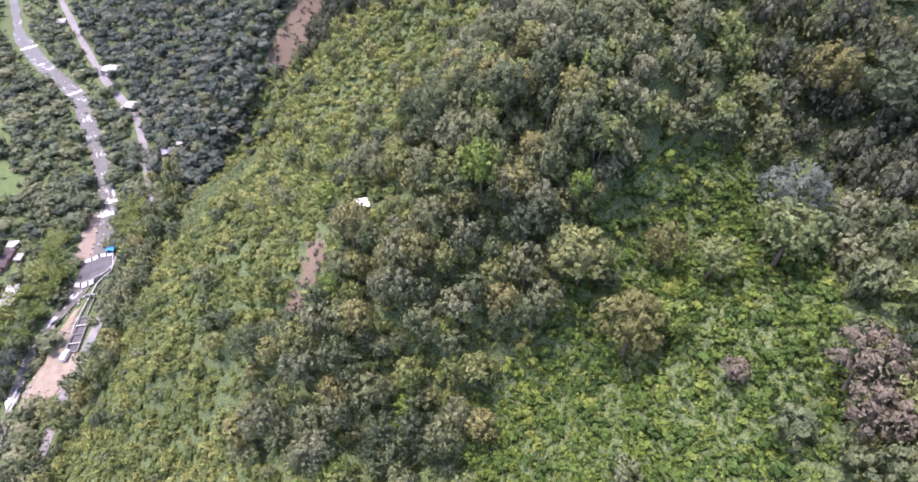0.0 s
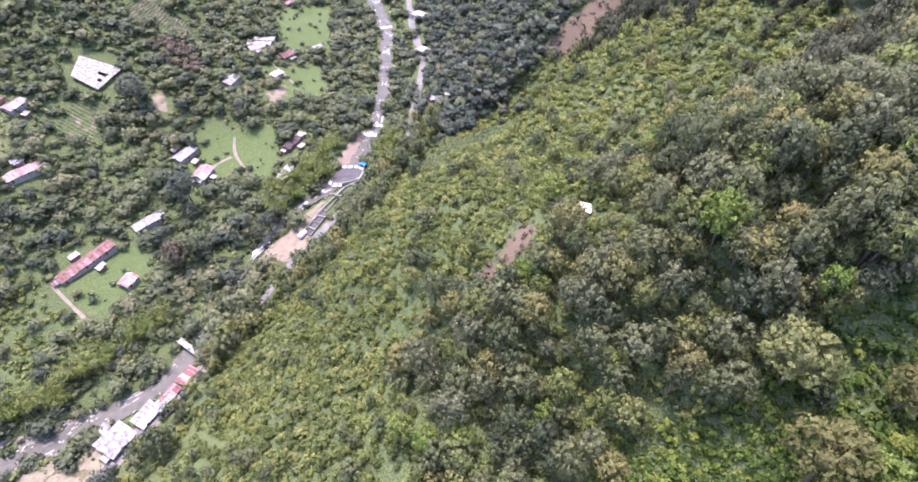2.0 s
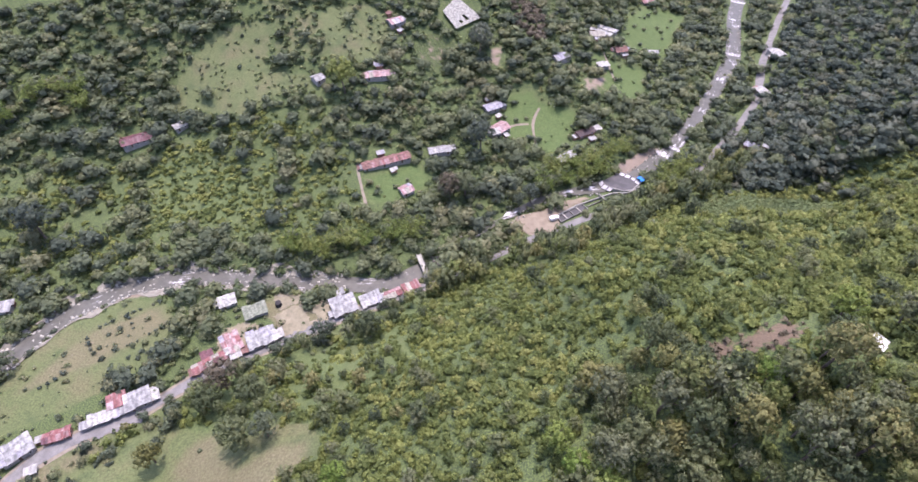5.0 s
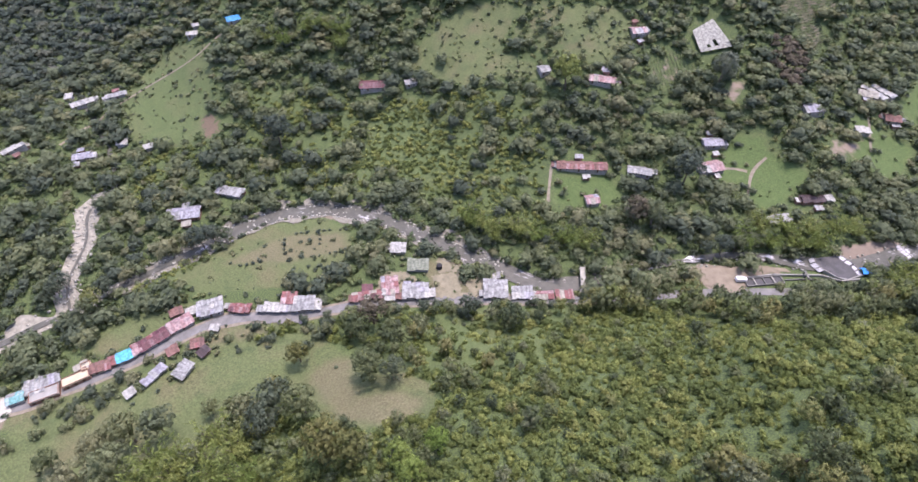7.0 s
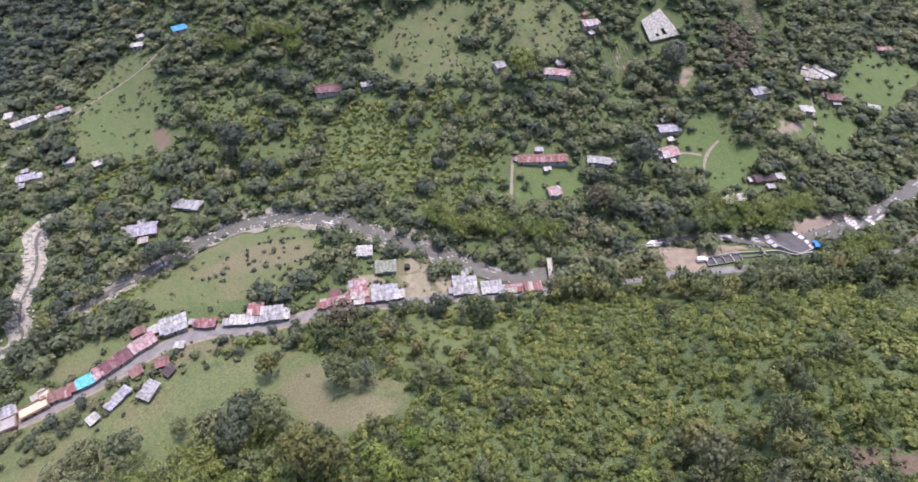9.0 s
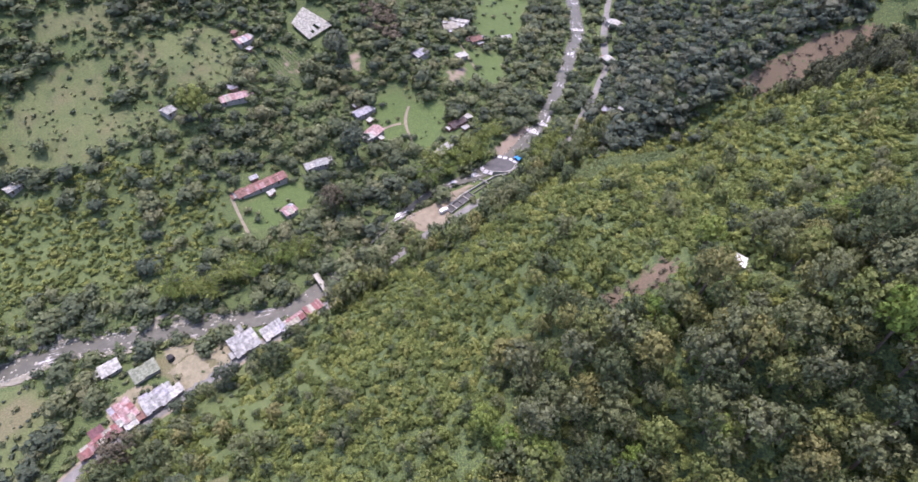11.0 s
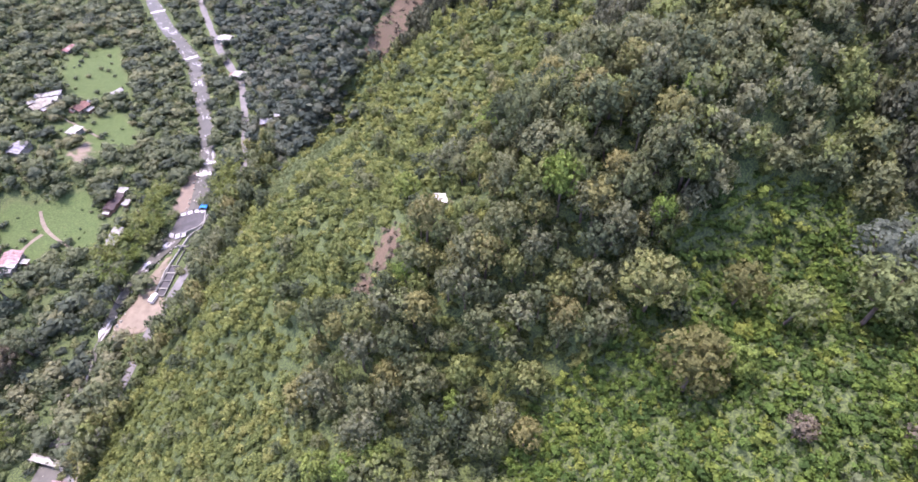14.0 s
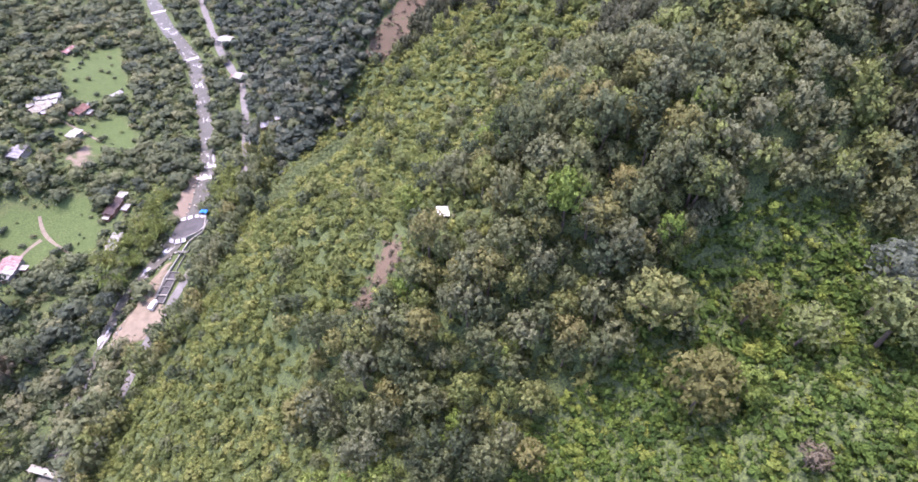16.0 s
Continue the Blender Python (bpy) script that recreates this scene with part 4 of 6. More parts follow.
def court(x, y, length, depth, angle, mat, label):
    """A flat-roofed building whose roof serves as a terrace, with a low parapet."""
    z = ground_at(x, y)
    t = thing("house", pose(x, y, z, 0, 0, angle), label, "house", "houses of the village")
    bm = bmesh.new()
    box(bm, -length / 2, length / 2, -depth / 2, depth / 2, -1.2, 2.1)
    part("wall", bm, WALLS["brick"], t)
    bm = bmesh.new()
    box(bm, -length / 2 - 0.15, length / 2 + 0.15, -depth / 2 - 0.15, depth / 2 + 0.15, 2.1, 2.28)
    part("roof_terrace", bm, mat, t)
    for c in ((-length / 2, length / 2, -depth / 2, -depth / 2 + 0.16), (-length / 2, length / 2, depth / 2 - 0.16, depth / 2), (-length / 2, -length / 2 + 0.16, -depth / 2 + 0.16, depth / 2 - 0.16), (length / 2 - 0.16, length / 2, -depth / 2 + 0.16, depth / 2 - 0.16)):
        bm = bmesh.new()
        box(bm, *c, 2.28, 2.75)
        part("parapet", bm, WALLS["brick"], t)
    for k in range(int(length / 3)):
        bm = bmesh.new()
        cx = -length / 2 + 1.5 + 3 * k
        box(bm, cx - 0.5, cx + 0.5, -depth / 2 - 0.05, -depth / 2 + 0.05, 0, 1.9)
        part("door", bm, WOOD, t)


court(-192.6, -36.4, 10.5, 5.2, 68, CONCRETE_PALE, "flat-roofed house with a bare grey concrete terrace")
court(-190.2, -25.2, 10.0, 4.4, 74, YELLOW_FLOOR, "flat-roofed house with a pale yellow terrace")
court(-192.4, -20.0, 3.6, 4.2, 74, YELLOW_FLOOR, "small flat-roofed annex with a pale yellow terrace")
house(-188.1, -16.0, 7.8, 5.0, 66, "clay", "cream", label="small house with a rust brown roof")
house(-185.4, -7.2, 6.0, 5.0, 72, "cyan", label="small house with a bright sky blue roof")
house(-184.8, -1.6, 4.4, 4.6, 78, "pink", style="shed", label="narrow house with a pale pink roof")
house(-184.2, 5.7, 10.8, 6.0, 85, "maroon", label="house with a long maroon corrugated roof")
house(-183.4, 17.0, 10.2, 6.4, 82, "pink", label="house with a faded red metal roof")
house(-190.2, 18.8, 5.5, 3.2, 76, "clay", "brick", style="shed", label="brick outbuilding with an orange-brown roof", doors=False, group="")
house(-180.8, 30.2, 11.0, 8.0, 60, "zinc", tall=3.2, style="shed", label="wide house with a whitish metal roof")
house(-170.8, 39.2, 9.5, 4.4, 38, "red", "brick", label="low house with a dark red patched roof")
house(-159.4, 50.0, 10.0, 4.2, 41, "white", style="shed", label="low house with a white sheet roof")
house(-158.6, 57.4, 6.8, 6.0, 43, "red", tall=3.4, style="shed", label="house with a red and white roof")
house(-151.0, 59.9, 9.4, 7.2, 45, "zinc", tall=3.2, style="shed", label="house with bright grey metal sheets")
house(-133.3, 82.4, 14.0, 4.6, 49, "red", "brick", label="long house with a rusty red roof")
house(-129.3, 93.0, 7.6, 9.6, 50, "pink", tall=3.3, style="shed", label="deep house with a washed-out pink roof")
house(-118.4, 99.0, 12.0, 7.6, 45, "zinc", tall=3.1, style="shed", label="house with a light grey stepped metal roof")
house(-144.0, 112.6, 7.6, 6.2, 42, "white", label="white-roofed house near the river bend", tall=3.0)
house(-128.9, 111.3, 10.0, 6.2, 42, "green", style="shed", label="open shed with a dull green roof", doors=False, name="shed", category="shed", group="")
house(-91.3, 124.8, 11.0, 9.4, 42, "zinc", tall=3.3, style="shed", label="large house with a grey metal roof by the bridge")
house(-80.9, 131.8, 9.6, 6.6, 42, "zinc", style="shed", label="house with a silvery metal roof by the road")
house(-72.6, 138.0, 8.4, 4.4, 44, "red", "brick", label="low house with a red sheet roof")
house(-65.8, 144.4, 8.0, 4.2, 44, "red", "brick", style="shed", label="low house with streaky red roof sheets")
house(-160.3, 5.9, 7.7, 5.2, 107, "zinc", style="shed", label="shed with a plain silver roof beside the meadow", name="shed", category="shed", doors=False, group="")
house(-166.9, -3.2, 10.0, 3.2, 102, "lilac", style="shed", tall=2.2, label="long narrow shed with striped grey roof sheets", name="shed", category="shed", doors=False, group="")
house(-166.0, -13.5, 3.8, 2.8, 90, "white", style="shed", tall=2.2, label="tiny shed with a white roof", name="shed", category="shed", doors=False, group="")
house(-170.2, 26.0, 3.9, 2.6, 39, "white", style="shed", tall=2.2, label="small kiosk with a white roof by the road", name="kiosk", category="kiosk", group="")

# lean-tos and patched roofs crowded between them
LEAN = "lean-tos of the village"
LEANS_WEST = [
    (-199.8, -39.6, 4.0, 3.2, 66, "white", 2.3),
    (-197.4, -31.6, 3.6, 3.0, 70, "lilac", 2.5),
    (-194.6, -21.4, 5.0, 2.4, 78, "pale", 2.4),
    (-186.8, -11.4, 3.2, 4.0, 70, "red", 2.5),
    (-184.6, -4.2, 2.2, 4.2, 76, "white", 2.3),
    (-184.0, -0.2, 1.8, 4.8, 78, "maroon", 2.6),
    (-185.9, 23.6, 4.4, 3.2, 70, "white", 2.4),
    (-136.9, 77.0, 4.0, 3.4, 48, "clay", 2.3),
    (-137.0, 85.6, 4.6, 3.0, 50, "maroon", 2.4),
    (-125.0, 88.8, 4.4, 3.6, 47, "white", 2.5),
    (-122.6, 92.2, 3.0, 3.0, 47, "clay", 2.4),
]
LEANS_EAST = [
    (-123.4, 98.6, 3.2, 5.0, 45, "lilac", 2.7),
    (-112.2, 103.4, 3.0, 4.4, 45, "white", 2.4),
    (-163.2, 45.6, 4.2, 3.4, 40, "zinc", 2.4),
    (-154.6, 53.6, 3.4, 3.4, 43, "lilac", 2.5),
    (-146.2, 64.2, 2.6, 5.0, 45, "white", 2.5),
    (-96.8, 132.4, 3.4, 3.0, 42, "white", 2.4),
    (-94.2, 119.6, 3.8, 2.8, 42, "lilac", 2.3),
    (-76.6, 134.6, 2.4, 3.6, 43, "white", 2.3),
    (-172.8, 7.6, 4.6, 3.6, 80, "clay", 2.3),
    (-168.0, 16.6, 5.4, 4.4, 60, "clay", 2.5),
    (-162.0, 16.0, 4.6, 3.4, 95, "black", 2.2),
]
for x, y, length, depth, angle, roof, tall in LEANS_WEST + LEANS_EAST:
    house(x, y, length, depth, angle, roof, "brick" if roof in ("clay", "black", "red") else "white", tall, "shed", "small lean-to under worn %s sheets" % {"clay": "rust brown", "pale": "beige", "lilac": "bluish grey", "zinc": "grey metal", "black": "dark"}.get(roof, roof), "shed", "shed", False, LEAN)

# farms across the river
FARM = "farmhouses of the valley"
house(-105.8, 218.1, 28.0, 6.4, 39, "clay", "white", label="very long farm building with a brown-red roof", group=FARM)
house(-80.8, 239.0, 12.9, 6.0, 28, "zinc", label="farm building with a pale grey roof", group=FARM)
house(-89.1, 204.2, 7.2, 6.6, 49, "pink", label="small house with a pinkish red roof on a lawn", group=FARM)
house(-60.3, 285.8, 11.5, 7.2, 46, "lilac", label="farmhouse with a bluish grey roof", group=FARM)
house(-51.9, 270.6, 11.0, 8.4, 56, "pink", label="farmhouse with a pink roof", group=FARM)
house(-1.0, 286.6, 12.4, 5.6, 46, "black", "brick", label="farmhouse with a nearly black roof", group=FARM)
house(5.8, 293.6, 4.2, 3.8, 44, "white", style="shed", label="white-roofed annex of a dark farmhouse", name="shed", category="shed", doors=False, group="")
house(-8.8, 261.0, 12.5, 4.6, 53, "white", style="shed", label="long hut with a white sheet roof", group=FARM)
house(-28.4, 344.6, 9.3, 9.0, 50, "lilac", label="house with a hazy lilac grey roof", group=FARM)
house(144.0, 552.0, 9.0, 6.0, 62, "white", style="shed", label="small white-roofed house far up the valley road", group=FARM)
house(-7.1, 389.1, 10.8, 8.2, 20, "pale", label="house with a beige pink roof", group=FARM)
house(-0.2, 402.4, 15.5, 4.2, -24, "white", style="shed", tall=2.4, label="long poultry shed with a white roof", name="shed", category="shed", doors=False, group="long sheds")
house(-2.6, 395.2, 13.0, 4.0, -26, "white", style="shed", tall=2.4, label="long poultry shed with a white roof", name="shed", category="shed", doors=False, group="long sheds")
house(11.6, 383.9, 9.0, 8.6, 27, "clay", "cream", label="house with an orange clay roof", group=FARM)
house(36.0, 399.0, 7.5, 5.0, 20, "white", label="small house with a white roof by the field", group=FARM)
house(1.7, 359.0, 8.1, 5.4, 37, "white", style="shed", label="white-roofed hut at the edge of a field", name="hut", category="hut", group="")
house(-136.6, 321.2, 9.4, 8.4, 52, "pink", label="house with a rosy roof on the upper slope", group=FARM)
house(-162.2, 256.3, 6.4, 7.4, 61, "zinc", label="small house with a pale roof beside a big tree", group=FARM)
house(-130.7, 273.1, 15.5, 7.4, 28, "pink", label="farmhouse with a whitish red roof", group=FARM)
house(-349.3, 161.1, 8.6, 7.6, 74, "blue", label="hilltop house with a bright blue roof", group=FARM)
house(-373.6, 141.1, 7.4, 4.4, 60, "white", style="shed", label="hillside hut with a white roof", group=FARM)
house(-377.7, 146.9, 4.3, 3.6, 74, "white", style="shed", label="tiny hillside hut with a white roof", group=FARM)
house(-388.4, 62.5, 14.0, 6.0, 79, "white", label="far house with a long white roof", group=FARM)
house(-378.7, 80.9, 12.7, 4.8, 72, "zinc", label="far house with a grey roof", group=FARM)
house(-402.1, 59.3, 4.6, 5.0, 54, "white", style="shed", label="far hut with a white roof", group=FARM)
house(-356.5, 11.5, 9.2, 4.0, 103, "white", label="far house with a white roof above the brook", group=FARM)
house(-331.4, 38.0, 9.0, 5.6, 58, "lilac", label="far house with a grey roof near the brook", group=FARM)
house(-328.0, 60.0, 6.2, 4.6, 59, "white", style="shed", label="far hut with a pale roof near the brook", group=FARM)
house(-309.7, 68.5, 5.7, 3.8, 82, "white", style="shed", label="lone hut with a cream roof on a slope", group=FARM)
house(-240.5, 78.8, 14.0, 5.4, 30, "zinc", style="shed", label="long house with a pale grey roof among trees", group=FARM)
house(-243.0, 54.1, 14.5, 8.4, 52, "lilac", "brick", label="house with a patchy lilac and red roof", group=FARM)
house(-242.0, 186.9, 16.0, 8.4, 47, "maroon", label="farmhouse with a faded dark red roof", group=FARM)
house(-224.1, 202.7, 7.3, 4.6, 60, "white", style="shed", label="white farm hut on the hill meadow", group=FARM)
house(127.5, 428.0, 10.0, 9.0, -60, "white", label="white-roofed house beside the upper road", group=FARM)
house(112.5, 371.0, 9.5, 7.5, -62, "white", label="white-roofed house at the road's bend", group=FARM)
house(97.0, 298.6, 7.5, 7.4, -26, "lilac", "brick", label="house with a grey roof under the wooded hillside", group=FARM)
house(91.5, 281.4, 6.8, 5.2, -40, "zinc", "brick", style="shed", label="cluttered hut with a grey roof by the road", group=FARM)
house(26.5, 472.0, 8.4, 5.6, 35, "red", label="small house with a red roof by a green field", group=FARM)
house(68.9, 85.8, 3.3, 2.1, 52, "bright", style="shed", tall=2.4, label="small white-roofed hut on the wooded ridge", name="hut", category="hut", group="")


# outbuildings leaning on the farmhouses
rs = np.random.RandomState(52)
for fx, fy, fa in ((-105.8, 218.1, 39), (-60.3, 285.8, 46), (-51.9, 270.6, 56), (-1.0, 286.6, 46), (-7.1, 389.1, 20), (11.6, 383.9, 27), (-136.6, 321.2, 52), (-130.7, 273.1, 28),
                   (-378.7, 80.9, 72), (-356.5, 11.5, 103), (-331.4, 38.0, 58), (-240.5, 78.8, 30), (-243.0, 54.1, 52), (-242.0, 186.9, 47), (127.5, 428.0, -60), (112.5, 371.0, -62), (97.0, 298.6, -26)):
    for k in range(2):
        a = radians(fa + rs.choice([0, 90, 180, 270]) + rs.uniform(-20, 20))
        far, roof = rs.uniform(5.5, 8.0), str(rs.choice(["zinc", "white", "clay", "pale", "lilac"]))
        house(fx + far * math.cos(a), fy + far * math.sin(a), rs.uniform(2.6, 4.6), rs.uniform(2.2, 3.4), fa + rs.uniform(-8, 8), roof, "brick", rs.uniform(2.1, 2.5), "shed",
              "small farm outbuilding under worn %s sheets" % {"clay": "rust brown", "pale": "beige", "lilac": "bluish grey", "zinc": "grey metal"}.get(roof, roof), "shed", "shed", False, "farm outbuildings")


def big_terrace():
    """A broad pale drying roof that follows the slope, on posts, with two sheets gone."""
    a, b, c, d = (Vector(v) for v in ((-110.9, 345.6, 41.9), (-105.7, 360.4, 46.2), (-85.4, 351.8, 38.3), (-98.6, 335.9, 35.8)))
    mid = (a + b + c + d) / 4
    z = ground_at(mid.x, mid.y)
    t = thing("drying_shelter", pose(mid.x, mid.y, z), "broad pale drying roof of sheets on posts, two sheets missing", "shelter")
    foot = Vector((mid.x, mid.y, z))
    for i in range(8):
        for j in range(8):
            if (i, j) in ((4, 5), (4, 6), (2, 6)):
                continue
            p = [a.lerp(b, u).lerp(d.lerp(c, u), v) - foot + Vector((0, 0, 0.10 * (i % 2) - 0.03 * j)) for u, v in ((i / 8, j / 8), (i / 8, (j + 1.05) / 8), ((i + 1.06) / 8, (j + 1.05) / 8), ((i + 1.06) / 8, j / 8))]
            bm = bmesh.new()
            slab(bm, [tuple(v) for v in p], 0.08)
            part("roof_panel", bm, ROOFS["canvas"], t)
    for u in (0.05, 0.35, 0.65, 0.95):
        for v in (0.05, 0.5, 0.95):
            p = a.lerp(b, u).lerp(d.lerp(c, u), v)
            bm = bmesh.new()
            x, y = p.x - foot.x, p.y - foot.y
            box(bm, x - 0.12, x + 0.12, y - 0.12, y + 0.12, ground_at(p.x, p.y) - 0.6 - z, p.z - z - 0.12)
            part("post", bm, WOOD, t)


big_terrace()


# ---- plants in numbers ----
T_SHRUB = [crown_template(20 + k, 50, 7, 0.27, 0.8, 3) for k in range(6)]
T_TREE = [crown_template(40 + k, 190, 17, 0.130, 0.85, 6) for k in range(6)]
T_MID = [crown_template(50 + k, 130, 14, 0.156, 0.85, 5) for k in range(6)]
T_FAR = [crown_template(60 + k, 116, 11, 0.175, 0.8, 5) for k in range(6)]
T_THIN = [crown_template(70 + k, 54, 10, 0.245, 0.8, 4) for k in range(6)]
T_BUSH = [crown_template(80 + k, 22, 4, 0.47, 0.7, 1) for k in range(6)]
T_MASS = [crown_template(90 + k, 46, 9, 0.26, 0.7, 4) for k in range(4)]
GROVE = [(-18, 240), (-10, 258), (8, 276), (24, 286), (34, 284), (22, 270), (6, 252), (-6, 240)]
PATHS = [[(-119, 208), (-113, 198), (-105, 186)], [(-32, 298), (-36, 284), (-33, 279), (-29, 272), (-26, 260)],
         [(-347, 154), (-351, 145), (-350, 133), (-356, 124), (-365, 114), (-371, 100), (-371, 83), (-367, 62), (-360, 46), (-353, 34)], [(-51, 271), (-47, 278), (-43, 282), (-36, 283)], [(-8, 390), (2, 372), (12, 350)]]
BARE_PATCH = [(-69, 379), (-62, 396), (-44, 379), (-41, 357), (-53, 349), (-63, 360)]


def near_road(x, y, reach):
    """Along the open stretches of the road; elsewhere trees reach over it."""
    d, _ = to_line(x, y, ROAD)
    hidden = (y > 150) & (y < 262) & (x > -70)
    return d < np.where(hidden, 0.3, reach)


def basin_side(x, y):
    out = np.zeros(np.shape(x), bool)
    for bx, by in ((-6, 200), (1, 206), (9, 214), (17, 222), (25, 232)):
        out |= np.hypot(x - bx, y - by) < 9
    return out


def by_homes(x, y):
    """Yards kept open round the houses, more so on their front."""
    out = np.zeros(np.shape(x), bool)
    for hx, hy, h in HOMES:
        far = math.hypot(hx, hy)
        fx, fy = hx - 3.0 * hx / far, hy - 3.0 * hy / far
        out |= np.hypot(x - fx, y - fy) < h + (0.6 if hy > 170 and hx > -150 else 2.6 if hx < -340 else 2.2)
    return out


def open_ground(x, y):
    """True where nothing tall grows: water, road, yards, fields."""
    r, _ = to_line(x, y, RIVER)
    b, _ = to_line(x, y, BROOK)
    r = r - 4.0 * np.clip((y - 350) / 90, 0, 1)
    r = r + 3.9 * ((y > 164) & (y < 203) & (x > -64)) + 2.4 * ((y >= 210) & (y < 226) & (x < -10) & (x > -40))
    return (r < 4.6) | inside(x, y, ZONES["strip"]) | ((b < 6.0) & (x > -297)) | near_road(x, y, 4.0) | (np.minimum(*(to_line(x, y, ln)[0] for ln in (PATHS[0], PATHS[2]))) < 3.2) | any_inside(x, y, MEADOWS.values()) | any_inside(x, y, SOILS.values()) | any_inside(x, y, SLIPS.values()) | any_inside(x, y, YARDS) | any_inside(x, y, CROPS) | by_homes(x, y)


x, y, rs = scatter(1, -150, 270, -110, 330, 3.0)
_, m = to_line(x, y, ROAD)
shrubby = any_inside(x, y, [ZONES["face"], ZONES["gully"]])
keep = (m > 4) & near_view(x, y) & ~open_ground(x, y) & (shrubby | (rs.uniform(size=len(x)) < 0.32 + 0.50 * (x > 88)) | (np.hypot(x - 72, y - 68) < 40) | ((x < 12) & (y < 120))) & ~inside(x, y, ZONES["gully"]) & (~inside(x, y, ZONES["dark"]) | inside(x, y, ZONES["face"])) & ~basin_side(x, y) & ((m > 50) | (x > -45) | (y < 50) | (rs.uniform(size=len(x)) < 0.42)) & (np.hypot(x - 68.7, y - 85) > 4.2) & ~any_inside(x, y, BRIGHT_SCRUB)
x, y = x[keep], y[keep]
rad = 1.4 + 2.2 * rs.uniform(size=len(x)) ** 1.7
away = np.hypot(x, y) > 215
cover("shrubs", "dense light green shrubs covering the slope", "shrubs", x[~away], y[~away], rad[~away], 0.95, 0.3, rs, T_SHRUB, LEAF_SHRUB, 45, 21, 0.26)
cover("far_shrubs", "dense light green shrubs on the farther slope", "shrubs", x[away], y[away], rad[away], 0.95, 0.3, rs, [crown_template(25 + k, 36, 6, 0.325, 0.75, 3) for k in range(6)], LEAF_SHRUB, 45, 21, 0.26)

x, y, rs = scatter(27, -70, 200, 55, 285, 6.4)
_, m = to_line(x, y, ROAD)
keep = inside(x, y, ZONES["face"]) & ~open_ground(x, y) & (m > 6) & (rs.uniform(size=len(x)) < 0.46 + 0.5 * waves(x, y, 34, 95)) & (np.hypot(x - 60, y - 92) > 9) & (np.hypot(x - 48, y - 87) > 10)
x, y = x[keep], y[keep]
pale = rs.uniform(size=len(x)) < 0.6
size = 1.9 + 1.9 * rs.uniform(size=len(x)) ** 1.5
for own, mat, label in ((pale, LEAF_SHRUB, "rounded light green bushes standing out of the scrub"), (~pale, LEAF_TREE, "small olive green trees scattered over the shrubby slope")):
    cover("tall_bushes", label, "bushes", x[own], y[own], size[own], 1.2, 0.7, rs, T_MID, mat, 40, 48, 0.4)

x, y, rs = scatter(24, 56, 142, 200, 252, 1.7)
keep = inside(x, y, ZONES["strip"])
x, y = x[keep], y[keep]
cover("low_growth", "even low green growth on the steep strip below the woods", "undergrowth", x, y, 0.7 + 0.7 * rs.uniform(size=len(x)) ** 2, 0.85, 0.3, rs, T_BUSH, LEAF_SCRUB, 30, 46, 0.15)

x, y, rs = scatter(9, 20, 160, -70, 50, 1.55)
keep = inside(x, y, ZONES["gully"]) & (y > -42)
x, y = x[keep], y[keep]
cover("herbs", "dense broad-leaved green undergrowth filling the gully", "undergrowth", x, y, 0.9 + 2.3 * rs.uniform(size=len(x)) ** 3, 1.05, 0.35, rs, [crown_template(30 + k, 36, 5, 0.27, 0.8, 2) for k in range(6)], LEAF_GULLY, 22, 29)

x, y, rs = scatter(2, -150, 290, -110, 520, 5.5)
x2, y2, _ = scatter(14, 88, 290, -110, 300, 6.2)
x, y = np.concatenate([x, x2]), np.concatenate([y, y2])
_, m = to_line(x, y, ROAD)
shrubby = any_inside(x, y, [ZONES["face"], ZONES["gully"]])
clearing = (np.hypot(x - 36, y - 254) < 7) | (np.hypot(x - 53, y - 262) < 6) | (np.hypot(x - 66, y - 80) < 6) | (np.hypot(x - 69, y - 86) < 5.5) | (np.hypot(x - 45, y - 84) < 6) | (np.hypot(x - 53, y - 83) < 6) | (np.hypot(x - 55, y - 91) < 8) | basin_side(x, y)
keep = (m > np.where((y > 150) & (y < 262), 0.2, 3.4)) & near_view(x, y) & ~any_inside(x, y, BRIGHT_SCRUB) & ~open_ground(x, y) & ((~shrubby) | (rs.uniform(size=len(x)) < 0.05) | ((m < 11) & (y > 135) & (y < 262))) & ~clearing
lower = (x < 12) & (m < 120) & (y < 120)
keep &= ~lower | (rs.uniform(size=len(x)) < 0.42 + 0.40 * waves(x, y, 40, 51))
x, y = x[keep], y[keep]
r = (2.5 + 2.9 * rs.uniform(size=len(x)) ** 1.2) * np.where(lower[keep], 0.8, 1.0)
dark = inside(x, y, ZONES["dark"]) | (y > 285)
